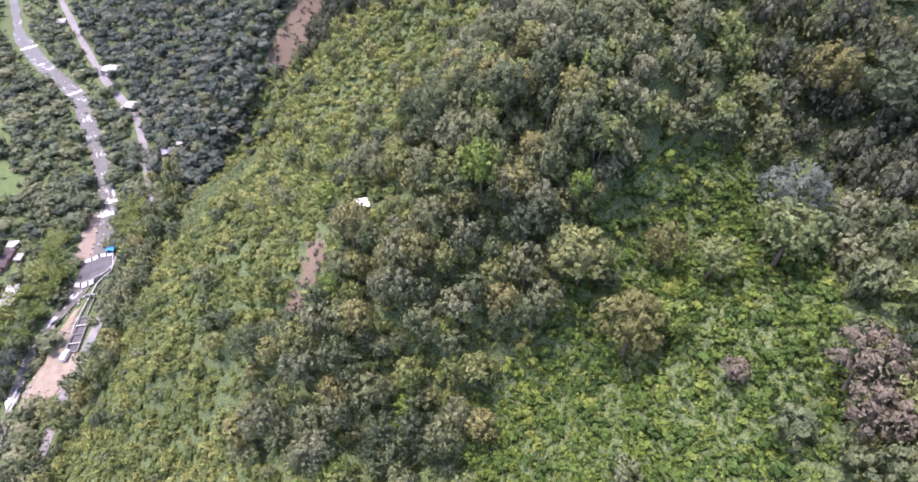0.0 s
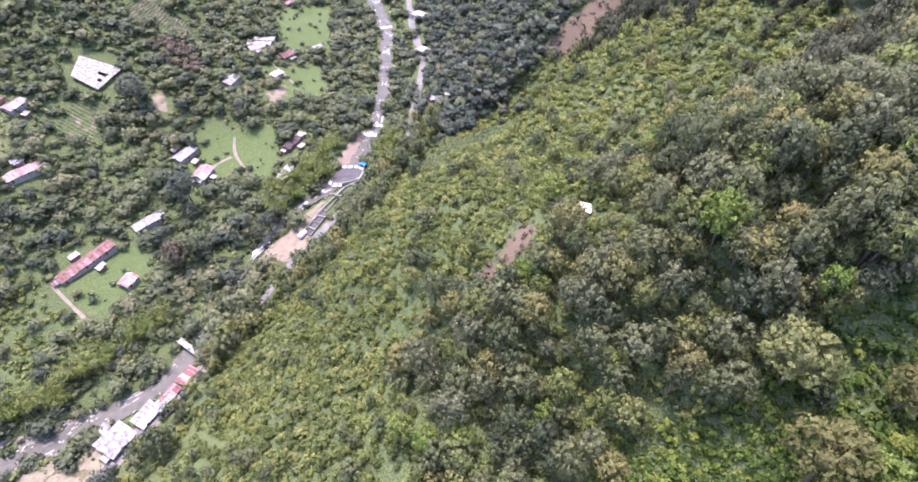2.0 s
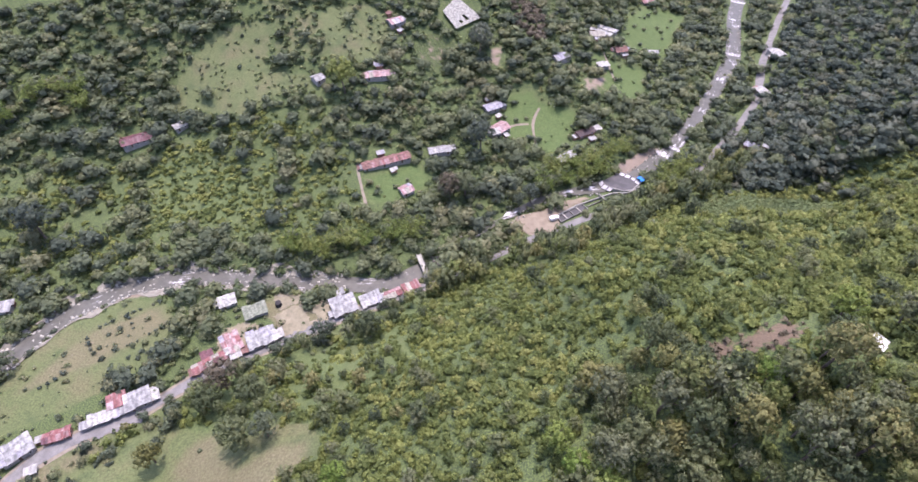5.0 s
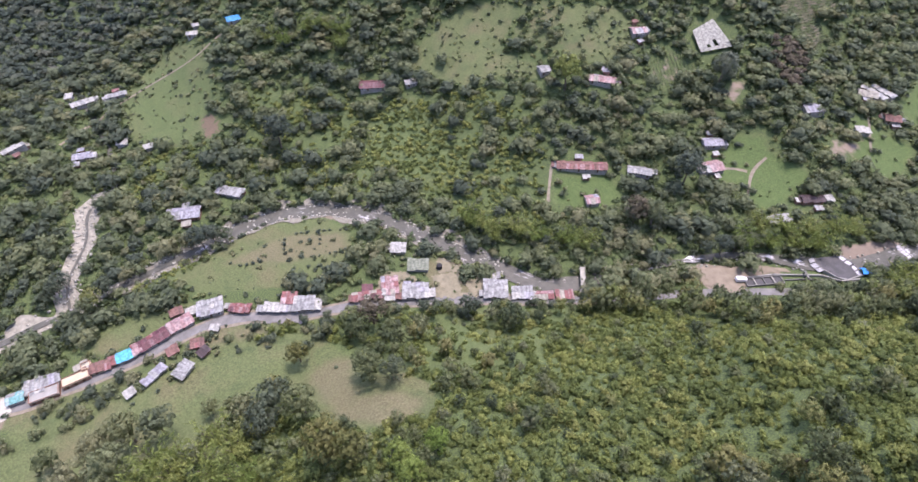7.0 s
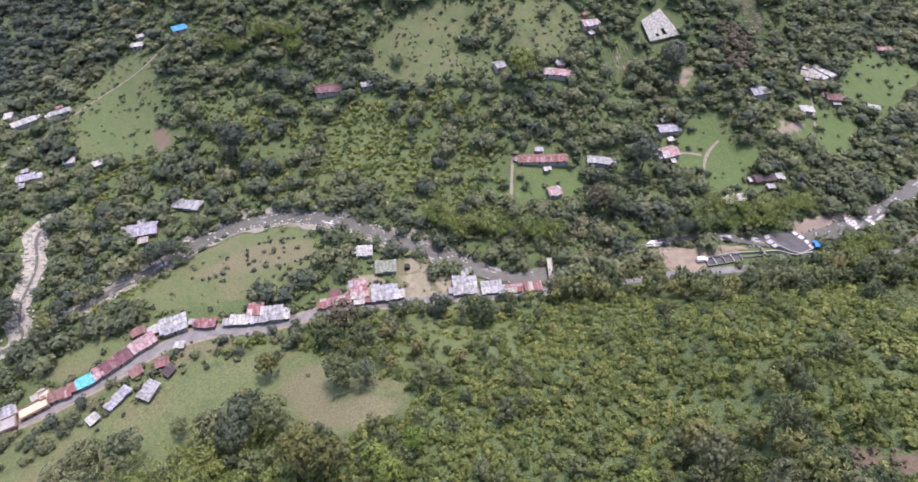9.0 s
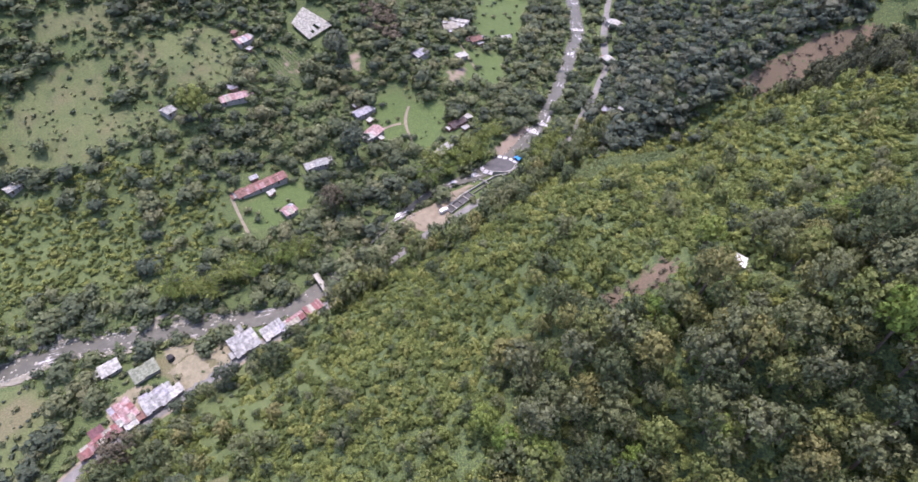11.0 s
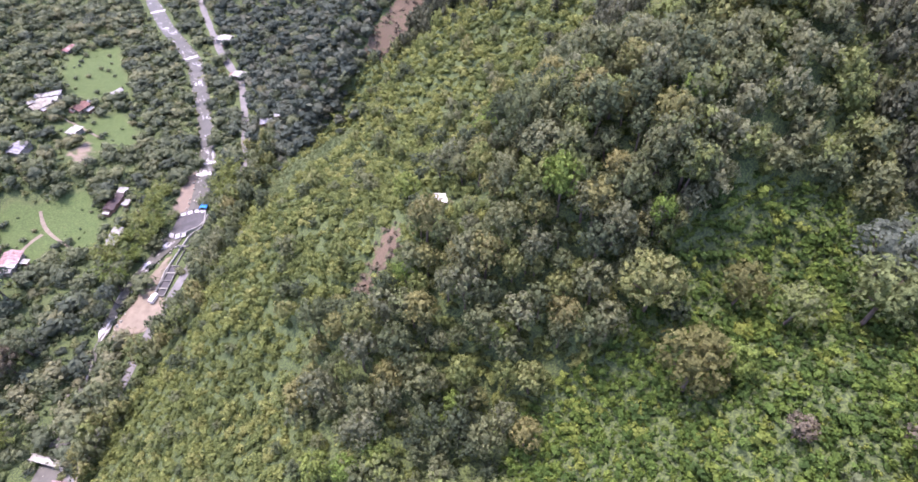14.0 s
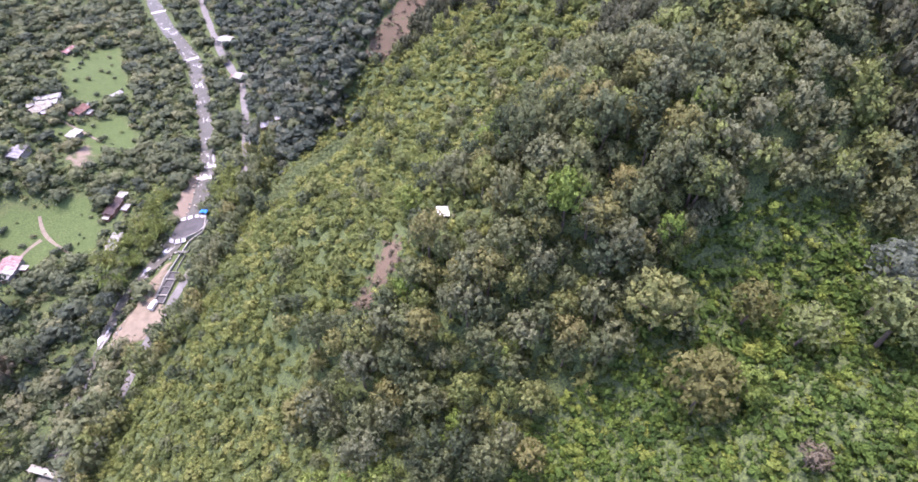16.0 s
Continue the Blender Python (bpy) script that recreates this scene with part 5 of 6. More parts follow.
# the trees of the spur's crest stand as trees of their own
crest = (np.hypot(x - 68, (y - 68) * 1.1) < 52) & ~dark & (x + y > 60)
crest &= np.cumsum(crest) <= 290
CREST = np.stack([x[crest], y[crest], r[crest]], 1)
rest = ~crest & ~dark
close = rest & (np.hypot(x - 40, y - 50) < 115) & (y > -20)
rest &= ~close
cover("woods", "mixed green and olive broadleaf trees on the slope", "woods", x[close], y[close], r[close], 1.35, rs.uniform(0.8, 1.6, int(close.sum())), rs, T_TREE, LEAF_TREE, 50, 22)
high = rest & (x - 0.2 * y > 128)
rest &= ~high
cover("upper_woods", "mixed green and olive trees along the hillside", "woods", x[rest], y[rest], r[rest] * np.where(x[rest] > 85, 0.82, 0.95), 1.9, rs.uniform(0.9, 2.0, int(rest.sum())), rs, T_MID, LEAF_TREE, 50, 22)
cover("high_woods", "dark grey-green trees high on the hillside", "woods", x[high], y[high], r[high] * 0.82, 2.0, rs.uniform(0.9, 2.0, int(high.sum())), rs, T_MID, LEAF_HIGH, 40, 47)
pale = dark & (rs.uniform(size=len(x)) < 0.16 + 0.22 * waves(x, y, 36, 73))
dark &= ~pale
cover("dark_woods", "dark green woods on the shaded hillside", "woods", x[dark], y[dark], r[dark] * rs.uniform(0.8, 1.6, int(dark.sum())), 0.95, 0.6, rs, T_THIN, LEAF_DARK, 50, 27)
cover("shaded_woods", "lighter green trees among the dark woods", "woods", x[pale], y[pale], r[pale] * rs.uniform(0.8, 1.4, int(pale.sum())), 1.05, 0.7, rs, T_FAR, LEAF_VALLEY, 50, 49)
x, y, rs = scatter(29, 60, 240, 200, 520, 4.2)
keep = inside(x, y, ZONES["dark"]) & ~open_ground(x, y) & ~inside(x, y, ZONES["face"])
x, y = x[keep], y[keep]
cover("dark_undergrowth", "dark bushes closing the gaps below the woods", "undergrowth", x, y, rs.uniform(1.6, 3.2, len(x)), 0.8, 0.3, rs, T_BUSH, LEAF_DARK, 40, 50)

x, y, rs = scatter(3, -440, 130, -105, 560, 6.6)
_, m = to_line(x, y, ROAD)
light, rough = any_inside(x, y, LIGHT_SCRUB), any_inside(x, y, ROUGH)
bright = any_inside(x, y, BRIGHT_SCRUB)
chance = 0.88 - 0.40 * light - 0.45 * bright * light - 0.84 * rough - 0.50 * inside(x, y, BRUSH)
keep = (m < np.where((y > 150) & (y < 262), -0.2, -3)) & near_view(x, y) & (~open_ground(x, y) | rough) & (rs.uniform(size=len(x)) < chance) & ~any_inside(x, y, [BARE_PATCH, GROVE])
x, y = x[keep], y[keep]
size = 2.8 + 5.6 * rs.uniform(size=len(x)) ** 1.5
away = (np.hypot(x, y) > 330)
cover("valley_woods", "dark green trees and thickets along the valley", "woods", x[~away], y[~away], size[~away], 0.85, 0.45, rs, T_FAR, LEAF_VALLEY, 70, 23)
cover("hillside_woods", "green trees over the far farmland, greyed for haze", "woods", x[away], y[away], size[away], 0.85, 0.45, rs, T_THIN, LEAF_VALLEY, 70, 23)

x, y, rs = scatter(5, -430, 130, -100, 520, 3.9)
_, m = to_line(x, y, ROAD)
light, rough = any_inside(x, y, LIGHT_SCRUB), any_inside(x, y, ROUGH)
lawn = any_inside(x, y, MEADOWS.values()) | rough
chance = np.where(light, 0.9, np.where(rough, 0.10 + 0.38 * (waves(x, y, 24, 12) > 0.22), np.where(lawn, 0.035, 0.80)))
keep = (m < -2) & near_view(x, y) & (~open_ground(x, y) | lawn) & ~any_inside(x, y, YARDS + CROPS) & (rs.uniform(size=len(x)) < chance)
x, y = x[keep], y[keep]
lawn = any_inside(x, y, MEADOWS.values())
light = any_inside(x, y, LIGHT_SCRUB)
size = np.where(lawn, rs.uniform(0.5, 1.7, len(x)), 1.3 + 2.2 * rs.uniform(size=len(x)) ** 1.5)
cover("scrub", "light green scrub and coffee bushes between the trees", "scrub", x[~light], y[~light], size[~light], 0.85, 0.35, rs, T_BUSH, LEAF_SCRUB, 45, 25)
x, y, rs = scatter(16, -320, -45, -10, 250, 2.9)
keep = any_inside(x, y, LIGHT_SCRUB + BRIGHT_SCRUB) & ~open_ground(x, y) & (rs.uniform(size=len(x)) < 0.70 + 0.15 * any_inside(x, y, BRIGHT_SCRUB[:1]) + 0.35 * waves(x, y, 26, 15))
x, y = x[keep], y[keep]
cover("thicket", "rank bright green scrub over former fields", "scrub", x, y, 1.2 + 1.9 * rs.uniform(size=len(x)) ** 2, 0.8, 0.3, rs, T_BUSH, LEAF_SHRUB, 30, 39)

x, y, rs = scatter(10, -215, -60, -80, 150, 4.0)
_, m = to_line(x, y, ROAD)
keep = (m > 3.8) & (m < 20) & (rs.uniform(size=len(x)) < np.where(x > -125, 0.34, 0.62) + 0.45 * waves(x, y, 20, 71)) & ~by_homes(x, y) & (np.hypot(x + 160, y - 6) > 7) & (np.hypot(x + 167, y + 4) > 6.5) & (np.hypot(x + 166, y + 13) > 4)
x, y = x[keep], y[keep]
cover("roadside_trees", "bushes and small trees below the village road", "trees", x, y, 1.2 + 2.8 * rs.uniform(size=len(x)) ** 1.4, 0.95, 0.5, rs, T_FAR, LEAF_VALLEY, 25, 35)

x, y, rs = scatter(15, -130, 60, 180, 480, 7.0)
keep = any_inside(x, y, [MEADOWS[k] for k in ("house_lawn", "farm_lawn", "green_field", "far_field")]) & (rs.uniform(size=len(x)) < 0.22) & ~by_homes(x, y)
x, y = x[keep], y[keep]
cover("garden_trees", "small fruit trees and bushes dotted over the lawns", "trees", x, y, rs.uniform(1.2, 3.2, len(x)), 0.95, 0.5, rs, T_FAR, LEAF_VALLEY, 25, 38)

c = dense(ROAD[12:19], 2.4)
rs = np.random.RandomState(23)
t = np.gradient(c, axis=0)
t /= np.linalg.norm(t, axis=1)[:, None]
n = np.stack([-t[:, 1], t[:, 0]], 1)
_, side = to_line(c[:, 0] + n[:, 0], c[:, 1] + n[:, 1], ROAD)
x, y = (c + n * (np.sign(side) * rs.uniform(3.2, 6.5, len(c)))[:, None]).T
keep = rs.uniform(size=len(x)) < 0.42 + 0.5 * waves(x, y, 18, 81)
x, y = x[keep], y[keep]
cover("road_hedge", "unkempt trees and bushes overhanging the road", "trees", x, y, rs.uniform(1.8, 3.8, len(x)), 1.05, 0.75, rs, T_FAR, LEAF_VALLEY, 22, 43)

x, y, rs = scatter(20, -440, -60, -100, 330, 3.6)
field = any_inside(x, y, ROUGH + [MEADOWS[k] for k in ("ridge_meadow", "river_meadow")])
keep = field & (rs.uniform(size=len(x)) < 0.22 + 0.22 * (x < -365) + 0.75 * np.clip(waves(x, y, 30, 91), 0, 1)) & ~by_homes(x, y) & (y < 330)
x, y = x[keep], y[keep]
cover("pasture_bushes", "low bushes and ferns dotted over the rough pasture", "bushes", x, y, 0.5 + 1.7 * rs.uniform(size=len(x)) ** 2, 0.85, 0.35, rs, T_BUSH, LEAF_VALLEY, 35, 44)

x, y, rs = scatter(6, -170, -55, -70, 75, 8.0)
_, m = to_line(x, y, ROAD)
keep = (m > 6) & inside(x, y, MEADOWS["slope_meadow"]) & (rs.uniform(size=len(x)) < 0.16)
x, y = x[keep], y[keep]
cover("meadow_bushes", "scattered small bushes in the meadow", "bushes", x, y, rs.uniform(0.8, 2.0, len(x)), 0.9, 0.35, rs, T_BUSH, LEAF_VALLEY, 45, 26)

x, y, rs = scatter(4, -800, 700, -420, 950, 40.0)
far_off = ((x < -440) & ((x < -660) | (y < -90) | (y > 255))) | (x > 290) | (y > 520) | ~sight(x, y)
_, m = to_line(x, y, ROAD)
keep = far_off & (np.hypot(x, y) > 150) & ~((x < -425) & (x > -665) & (y > -95) & (y < 258)) & (np.abs(m) > 10) & (np.hypot(x, y - 100) < 800) & ~inside(x, y, MEADOWS["slope_meadow"]) & ~((x > -180) & (x < 330) & (y > 480) & (y < 800))
x, y = x[keep], y[keep]
cover("far_woods", "distant dark woods on the valley sides", "woods", x, y, rs.uniform(20, 29, len(x)), 0.55, 0.25, rs, T_MASS, LEAF_DARK, 120, 24)

x, y, rs = scatter(28, -170, 320, 470, 790, 8.6)
_, m = to_line(x, y, ROAD)
near, _ = to_line(x, y, RIVER)
keep = ((y > 515) | ~near_view(x, y)) & (np.abs(m) > 6.5) & (near > 11) & ~any_inside(x, y, MEADOWS.values()) & ~by_homes(x, y)
x, y, m = x[keep], y[keep], m[keep]
size = rs.uniform(4.0, 7.2, len(x))
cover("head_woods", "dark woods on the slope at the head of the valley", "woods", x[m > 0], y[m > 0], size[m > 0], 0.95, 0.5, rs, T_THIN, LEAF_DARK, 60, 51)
cover("head_thickets", "green trees and thickets on the upper valley floor", "woods", x[m <= 0], y[m <= 0], size[m <= 0], 0.85, 0.4, rs, T_THIN, LEAF_VALLEY, 60, 52)

x, y, rs = scatter(17, -440, 280, -165, 540, 11.0)
_, m = to_line(x, y, ROAD)
keep = (sight(x, y) | (np.hypot(x, y) < 160)) & ~near_view(x, y) & (np.abs(m) > 8) & ~any_inside(x, y, MEADOWS.values())
x, y = x[keep], y[keep]
cover("outer_woods", "dense green woods out on the upper slopes", "woods", x, y, rs.uniform(5.5, 8.0, len(x)), 0.8, 0.3, rs, T_THIN, LEAF_TREE, 50, 40)

rs = np.random.RandomState(19)
spots = np.array([(hx + (h + rs.uniform(0.6, 4.5)) * math.cos(a), hy + (h + rs.uniform(0.6, 4.5)) * math.sin(a)) for hx, hy, h in HOMES for a in rs.uniform(0, 6.283, 9)])
x, y = spots.T
d, _ = to_line(x, y, ROAD)
clear = np.array([min((math.hypot(px - hx, py - hy) - h * 0.92) for hx, hy, h in HOMES) > 0 for px, py in spots])
keep = clear & (d > 3.6) & (rs.uniform(size=len(x)) < 0.75)
x, y = x[keep], y[keep]
cover("garden_bushes", "garden bushes and banana plants round the houses", "bushes", x, y, rs.uniform(0.7, 2.3, len(x)), 1.0, 0.5, rs, T_THIN, LEAF_VALLEY, 25, 42)

c = dense(RIVER[5:28], 1.6)
rs = np.random.RandomState(18)
off = rs.choice([-1, 1], len(c)) * rs.uniform(3.4, 7.5, len(c)) * np.where((c[:, 1] > 200) & (c[:, 1] < 243), 0.52, 1.0)
t = np.gradient(c, axis=0)
t /= np.linalg.norm(t, axis=1)[:, None]
x, y = (c + np.stack([-t[:, 1], t[:, 0]], 1) * off[:, None]).T
keep = (rs.uniform(size=len(x)) < 0.5 + 0.5 * waves(x, y, 22, 61)) & ~any_inside(x, y, SOILS.values()) & ~by_homes(x, y) & (np.hypot(x - 25, y - 251) > 14)
x, y = x[keep], y[keep]
cover("bank_bushes", "green bushes and cane along the river banks", "bushes", x, y, rs.uniform(0.9, 2.6, len(x)), 0.9, 0.4, rs, T_FAR, LEAF_VALLEY, 25, 41)

x, y, rs = scatter(12, -640, -440, -70, 240, 9.5)
keep = rs.uniform(size=len(x)) < 0.93
x, y = x[keep], y[keep]
cover("hazy_woods", "dark woods on the far side of the brook", "woods", x, y, rs.uniform(4.5, 7.5, len(x)), 0.85, 0.45, rs, T_THIN, LEAF_DARK, 70, 37)

x, y, rs = scatter(30, -600, -400, -60, 220, 5.4)
keep = ~open_ground(x, y)
x, y = x[keep], y[keep]
cover("brook_thicket", "dark bushes closing the gaps of the woods beyond the brook", "undergrowth", x, y, rs.uniform(2.0, 3.8, len(x)), 0.8, 0.3, rs, T_BUSH, LEAF_DARK, 50, 53)

x, y, rs = scatter(7, -74, -36, 345, 398, 4.6)
keep = inside(x, y, BARE_PATCH)
x, y = x[keep], y[keep]
cover("bare_trees", "leafless grey-brown trees in the farmland", "woods", x, y, rs.uniform(3.0, 4.5, len(x)), 1.0, 0.5, rs, T_FAR, TWIGS, 40, 28)


x, y, rs = scatter(11, 35, 220, 80, 290, 2.0)
keep = any_inside(x, y, SLIPS.values()) & (rs.uniform(size=len(x)) < np.where(y < 120, 0.82, 0.10 + 0.8 * (waves(x, y, 10, 33) > 0.15)))
x, y = x[keep], y[keep]
cover("dry_shrubs", "dry brown shrubs on the bare slip", "shrubs", x, y, rs.uniform(0.5, 1.5, len(x)), 0.8, 0.3, rs, T_BUSH, TWIGS, 20, 36)


# ---- trees that stand out ----
def limb(bm, a, b, r0, r1, sides=6):
    a, b = Vector(a), Vector(b)
    q = (b - a).to_track_quat("Z", "Y")
    rings = []
    for c, r in ((a, r0), (a.lerp(b, 0.5) + Vector((0.06, -0.05, 0)) * (b - a).length, (r0 + r1) / 2), (b, r1)):
        rings.append([bm.verts.new(c + q @ Vector((r * math.cos(k * 2 * math.pi / sides), r * math.sin(k * 2 * math.pi / sides), 0))) for k in range(sides)])
    for lo, hi in zip(rings[:-1], rings[1:]):
        for k in range(sides):
            bm.faces.new((lo[k], lo[(k + 1) % sides], hi[(k + 1) % sides], hi[k]))


def build_tree(m, seed, leaf_mat, label, leaves=640, flat=0.85, leaf=0.084, tall=1.2, group="trees on the spur"):
    """A broadleaf tree with a crown 4.5 m in radius: trunk, limbs and a lumpy crown."""
    rs = np.random.RandomState(seed)
    R = 4.5
    t = thing("tree", m, label, "tree", group)
    bm = bmesh.new()
    fork = Vector((rs.uniform(-0.3, 0.3), rs.uniform(-0.3, 0.3), R * tall * 0.62))
    limb(bm, (0, 0, -2.0), fork, 0.34, 0.20)
    for k in range(5):
        a = k * 1.257 + rs.uniform(-0.4, 0.4)
        limb(bm, fork, (2.3 * math.cos(a), 2.3 * math.sin(a), R * tall + rs.uniform(-0.3, 1.4)), 0.15, 0.05, 5)
    part("trunk", bm, BARK, t)
    v, q, vn = crown_template(seed, leaves, 30, leaf, flat, 7)
    v = v * R
    v[:, 2] += R * tall
    me = fast_mesh("crown", v, q, np.zeros(len(v)), vn)
    me.materials.append(leaf_mat)
    c = new("crown", me)
    c.parent = t
    return t


def at_scale(x, y, r, spin, tall=1.18):
    return pose(x, y, ground_at(x, y), 0, 0, spin) @ Matrix.Diagonal((r / 4.5, r / 4.5, r / 4.5 * tall, 1))


rs = np.random.RandomState(77)
kinds = rs.choice(8, len(CREST), p=[0.16, 0.16, 0.16, 0.15, 0.14, 0.14, 0.03, 0.06])
LOOKS = [(LEAF_TREE, "leafy mixed green broadleaf tree on the slope")] * 6 + [(LEAF_YELLOW, "broadleaf tree with yellowing blossom-like crown"), (LEAF_BRIGHT, "fresh lime green broadleaf tree")]
masters = {}
for (x, y, r), k in zip(CREST, kinds):
    m = at_scale(x, y, r * 1.12, rs.uniform(0, 360), rs.uniform(1.15, 1.65))
    if k not in masters:
        masters[k] = build_tree(m, 300 + k, *LOOKS[k])
        masters[k].matrix_world = m
    else:
        copy_thing(masters[k], pose(0, 0, 0)).matrix_basis = m

SPUR_TREES = [
    (76, 12, 9.0, LEAF_BROWN, "wide tree with an olive brown crown"),
    (82, 6, 5.4, LEAF_BRIGHT, "bright green young tree beside a brown one"),
    (83, 28, 8.8, LEAF_TREE, "broad grey-olive tree at the gully's edge"),
    (100, 15, 6.4, LEAF_BROWN, "russet crowned tree in the gully"),
    (101, 4, 6.2, LEAF_TREE, "grey-green tree in the gully"),
    (119, -3, 9.5, LEAF_DARK, "large dark grey-green tree in the gully"),
    (76, -9, 3.2, TWIGS, "small leafless tree in the gully"),
    (82, -25, 7.0, TWIGS, "leafless brown tree above bare earth"),
    (72, -28, 6.0, TWIGS, "leafless brown tree above bare earth"),
    (155, -11, 9.5, LEAF_TREE, "tall round-crowned green tree"),
    (108, -6, 8.5, LEAF_HERB, "dark spreading tree in the gully"),
    (156, 3, 8.0, LEAF_BROWN, "russet tree high on the slope"),
    (14, 78, 6.0, LEAF_YELLOW, "pale yellow flowering tree"),
    (32, 62, 5.0, LEAF_YELLOW, "pale yellow flowering tree"),
    (95, 63, 5.4, LEAF_TREE, "round grey-green tree on the crest"),
    (7, 59, 4.7, LEAF_BRIGHT, "lime green tree among darker ones"),
    (12, 53, 4.4, LEAF_BRIGHT, "lime green tree among darker ones"),
]
MEADOW_TREES = [
    (34, 46, 4.5, LEAF_BRIGHT, "lime green tree among darker ones"),
    (100, 65, 6.0, LEAF_YELLOW, "yellow-brown flowering tree on the crest"),
    (86, 49, 6.2, LEAF_YELLOW, "yellow-brown flowering tree on the crest"),
    (85, 65, 7.0, LEAF_TREE, "grey-green tree on the crest"),
    (-117, 12, 6.0, LEAF_VALLEY, "dark spreading tree in the meadow"),
    (-110, 20, 8.5, LEAF_VALLEY, "dark spreading tree in the meadow"),
    (-97, 24, 7.5, LEAF_TREE, "dark spreading tree in the meadow"),
    (-104, 12, 7.0, LEAF_VALLEY, "dark spreading tree in the meadow"),
    (-138, -12, 7.5, LEAF_VALLEY, "broad tree in the meadow"),
    (-145, -21, 8.0, LEAF_TREE, "broad tree in the meadow"),
    (-147, -31, 7.0, LEAF_VALLEY, "broad tree in the meadow"),
    (-132, -29, 8.5, LEAF_VALLEY, "broad tree in the meadow"),
    (-137, -40, 8.0, LEAF_VALLEY, "dark tree in the meadow"),
    (-131, 4, 4.0, LEAF_TREE, "small olive tree in the meadow"),
    (-91, 50, 6.5, LEAF_TREE, "tree at the meadow's edge"),
    (-75, 20, 8.5, LEAF_BROWN, "broad olive tree below the meadow"),
]
ROAD_TREES = [
    (-67, 23, 6.5, LEAF_BROWN, "broad olive tree below the meadow"),
    (-127, 40, 5.5, LEAF_BROWN, "olive tree in the meadow"),
    (-97, 52, 6.0, LEAF_TREE, "round tree at the meadow's edge"),
    (-83, 54, 5.5, LEAF_VALLEY, "round tree at the meadow's edge"),
    (-118, 64, 6.0, LEAF_TREE, "grey-green tree below the road"),
    (-91, 105, 5.5, LEAF_VALLEY, "tree below the road"),
    (-71, 109, 6.5, LEAF_TREE, "round tree below the road"),
    (-55, 31, 5.0, LEAF_BRIGHT, "lime green tree below the meadow"),
    (-49, 41, 4.6, LEAF_BRIGHT, "lime green tree below the meadow"),
    (-47, 29, 5.2, LEAF_BRIGHT, "lime green tree below the meadow"),
    (57, 49, 4.6, LEAF_BRIGHT, "lime green tree on the spur"),
    (50, 77, 4.4, LEAF_BRIGHT, "lime green tree on the spur"),
    (20, 51, 4.4, LEAF_BRIGHT, "lime green tree on the spur"),
    (59, 67, 4.6, LEAF_YELLOW, "pale yellow flowering tree"),
    (77, 58, 5.0, LEAF_YELLOW, "pale yellow flowering tree"),
    (-158, -45, 5.0, LEAF_TREE, "small dark tree in the meadow"),
]
VALLEY_TREES = [
    (-124, 66, 6.0, LEAF_TREE, "tree beside the village road"),
    (-145, 254, 9.5, LEAF_BAMBOO, "big rounded yellow-green tree by a farm"),
    (-58, 211, 8.0, LEAF_VALLEY, "tall green tree among the farms"),
    (-59, 249, 9.5, LEAF_DARK, "large dark valley tree"),
    (-65, 207, 8.0, TWIGS, "half bare grey-brown valley tree"),
    (-53, 149, 4.6, LEAF_YELLOW, "pale green tree at the bridge"),
    (-249, 120, 9.5, LEAF_DARK, "large dark valley tree"),
    (-78, 323, 9.5, LEAF_DARK, "huge dark tree above an earth bank"),
    (-119, 74, 7.5, TWIGS, "lilac grey half bare tree above the road"),
]
BANK_TREES = [
    (-18, 227, 5.6, LEAF_VALLEY, "dark tree leaning over the river"),
    (-23, 221, 5.6, LEAF_DARK, "dark tree leaning over the river"),
    (-28, 215, 4.6, LEAF_VALLEY, "leafy tree on the river bank"),
    (-219, 48, 6.5, LEAF_DARK, "dark tree over the dry river bed"),
    (-217, 54, 6.0, LEAF_DARK, "dark tree over the dry river bed"),
    (-213, 58, 5.0, LEAF_VALLEY, "leafy tree at the river bend"),
    (-222, 44, 5.0, LEAF_VALLEY, "leafy tree at the river bend"),
    (-224, 3, 5.5, LEAF_VALLEY, "leafy tree at the mouth of the brook"),
    (-221, -3, 5.5, LEAF_TREE, "leafy tree at the mouth of the brook"),
    (-218, -7, 5.0, LEAF_VALLEY, "leafy tree at the mouth of the brook"),
    (-243, -8, 5.0, LEAF_DARK, "dark tree beside the brook"),
    (-240, -12, 5.0, LEAF_VALLEY, "leafy tree beside the brook"),
    (-226, 13, 3.6, LEAF_VALLEY, "small tree on the gravel"),
]
SINGLE = SPUR_TREES + MEADOW_TREES + ROAD_TREES + VALLEY_TREES + BANK_TREES
shared = {}
for i, (x, y, r, mat, label) in enumerate(SINGLE):
    m = at_scale(x, y, r, 37 * i)
    if (mat.name, i % 2) in shared:
        c = copy_thing(shared[mat.name, i % 2], pose(0, 0, 0))
        c.matrix_basis = m
        tagged(c, label)
    else:
        c = shared[mat.name, i % 2] = build_tree(m, 500 + i, mat, label, 800, leaf=0.078, group="single trees")
        c.matrix_world = m


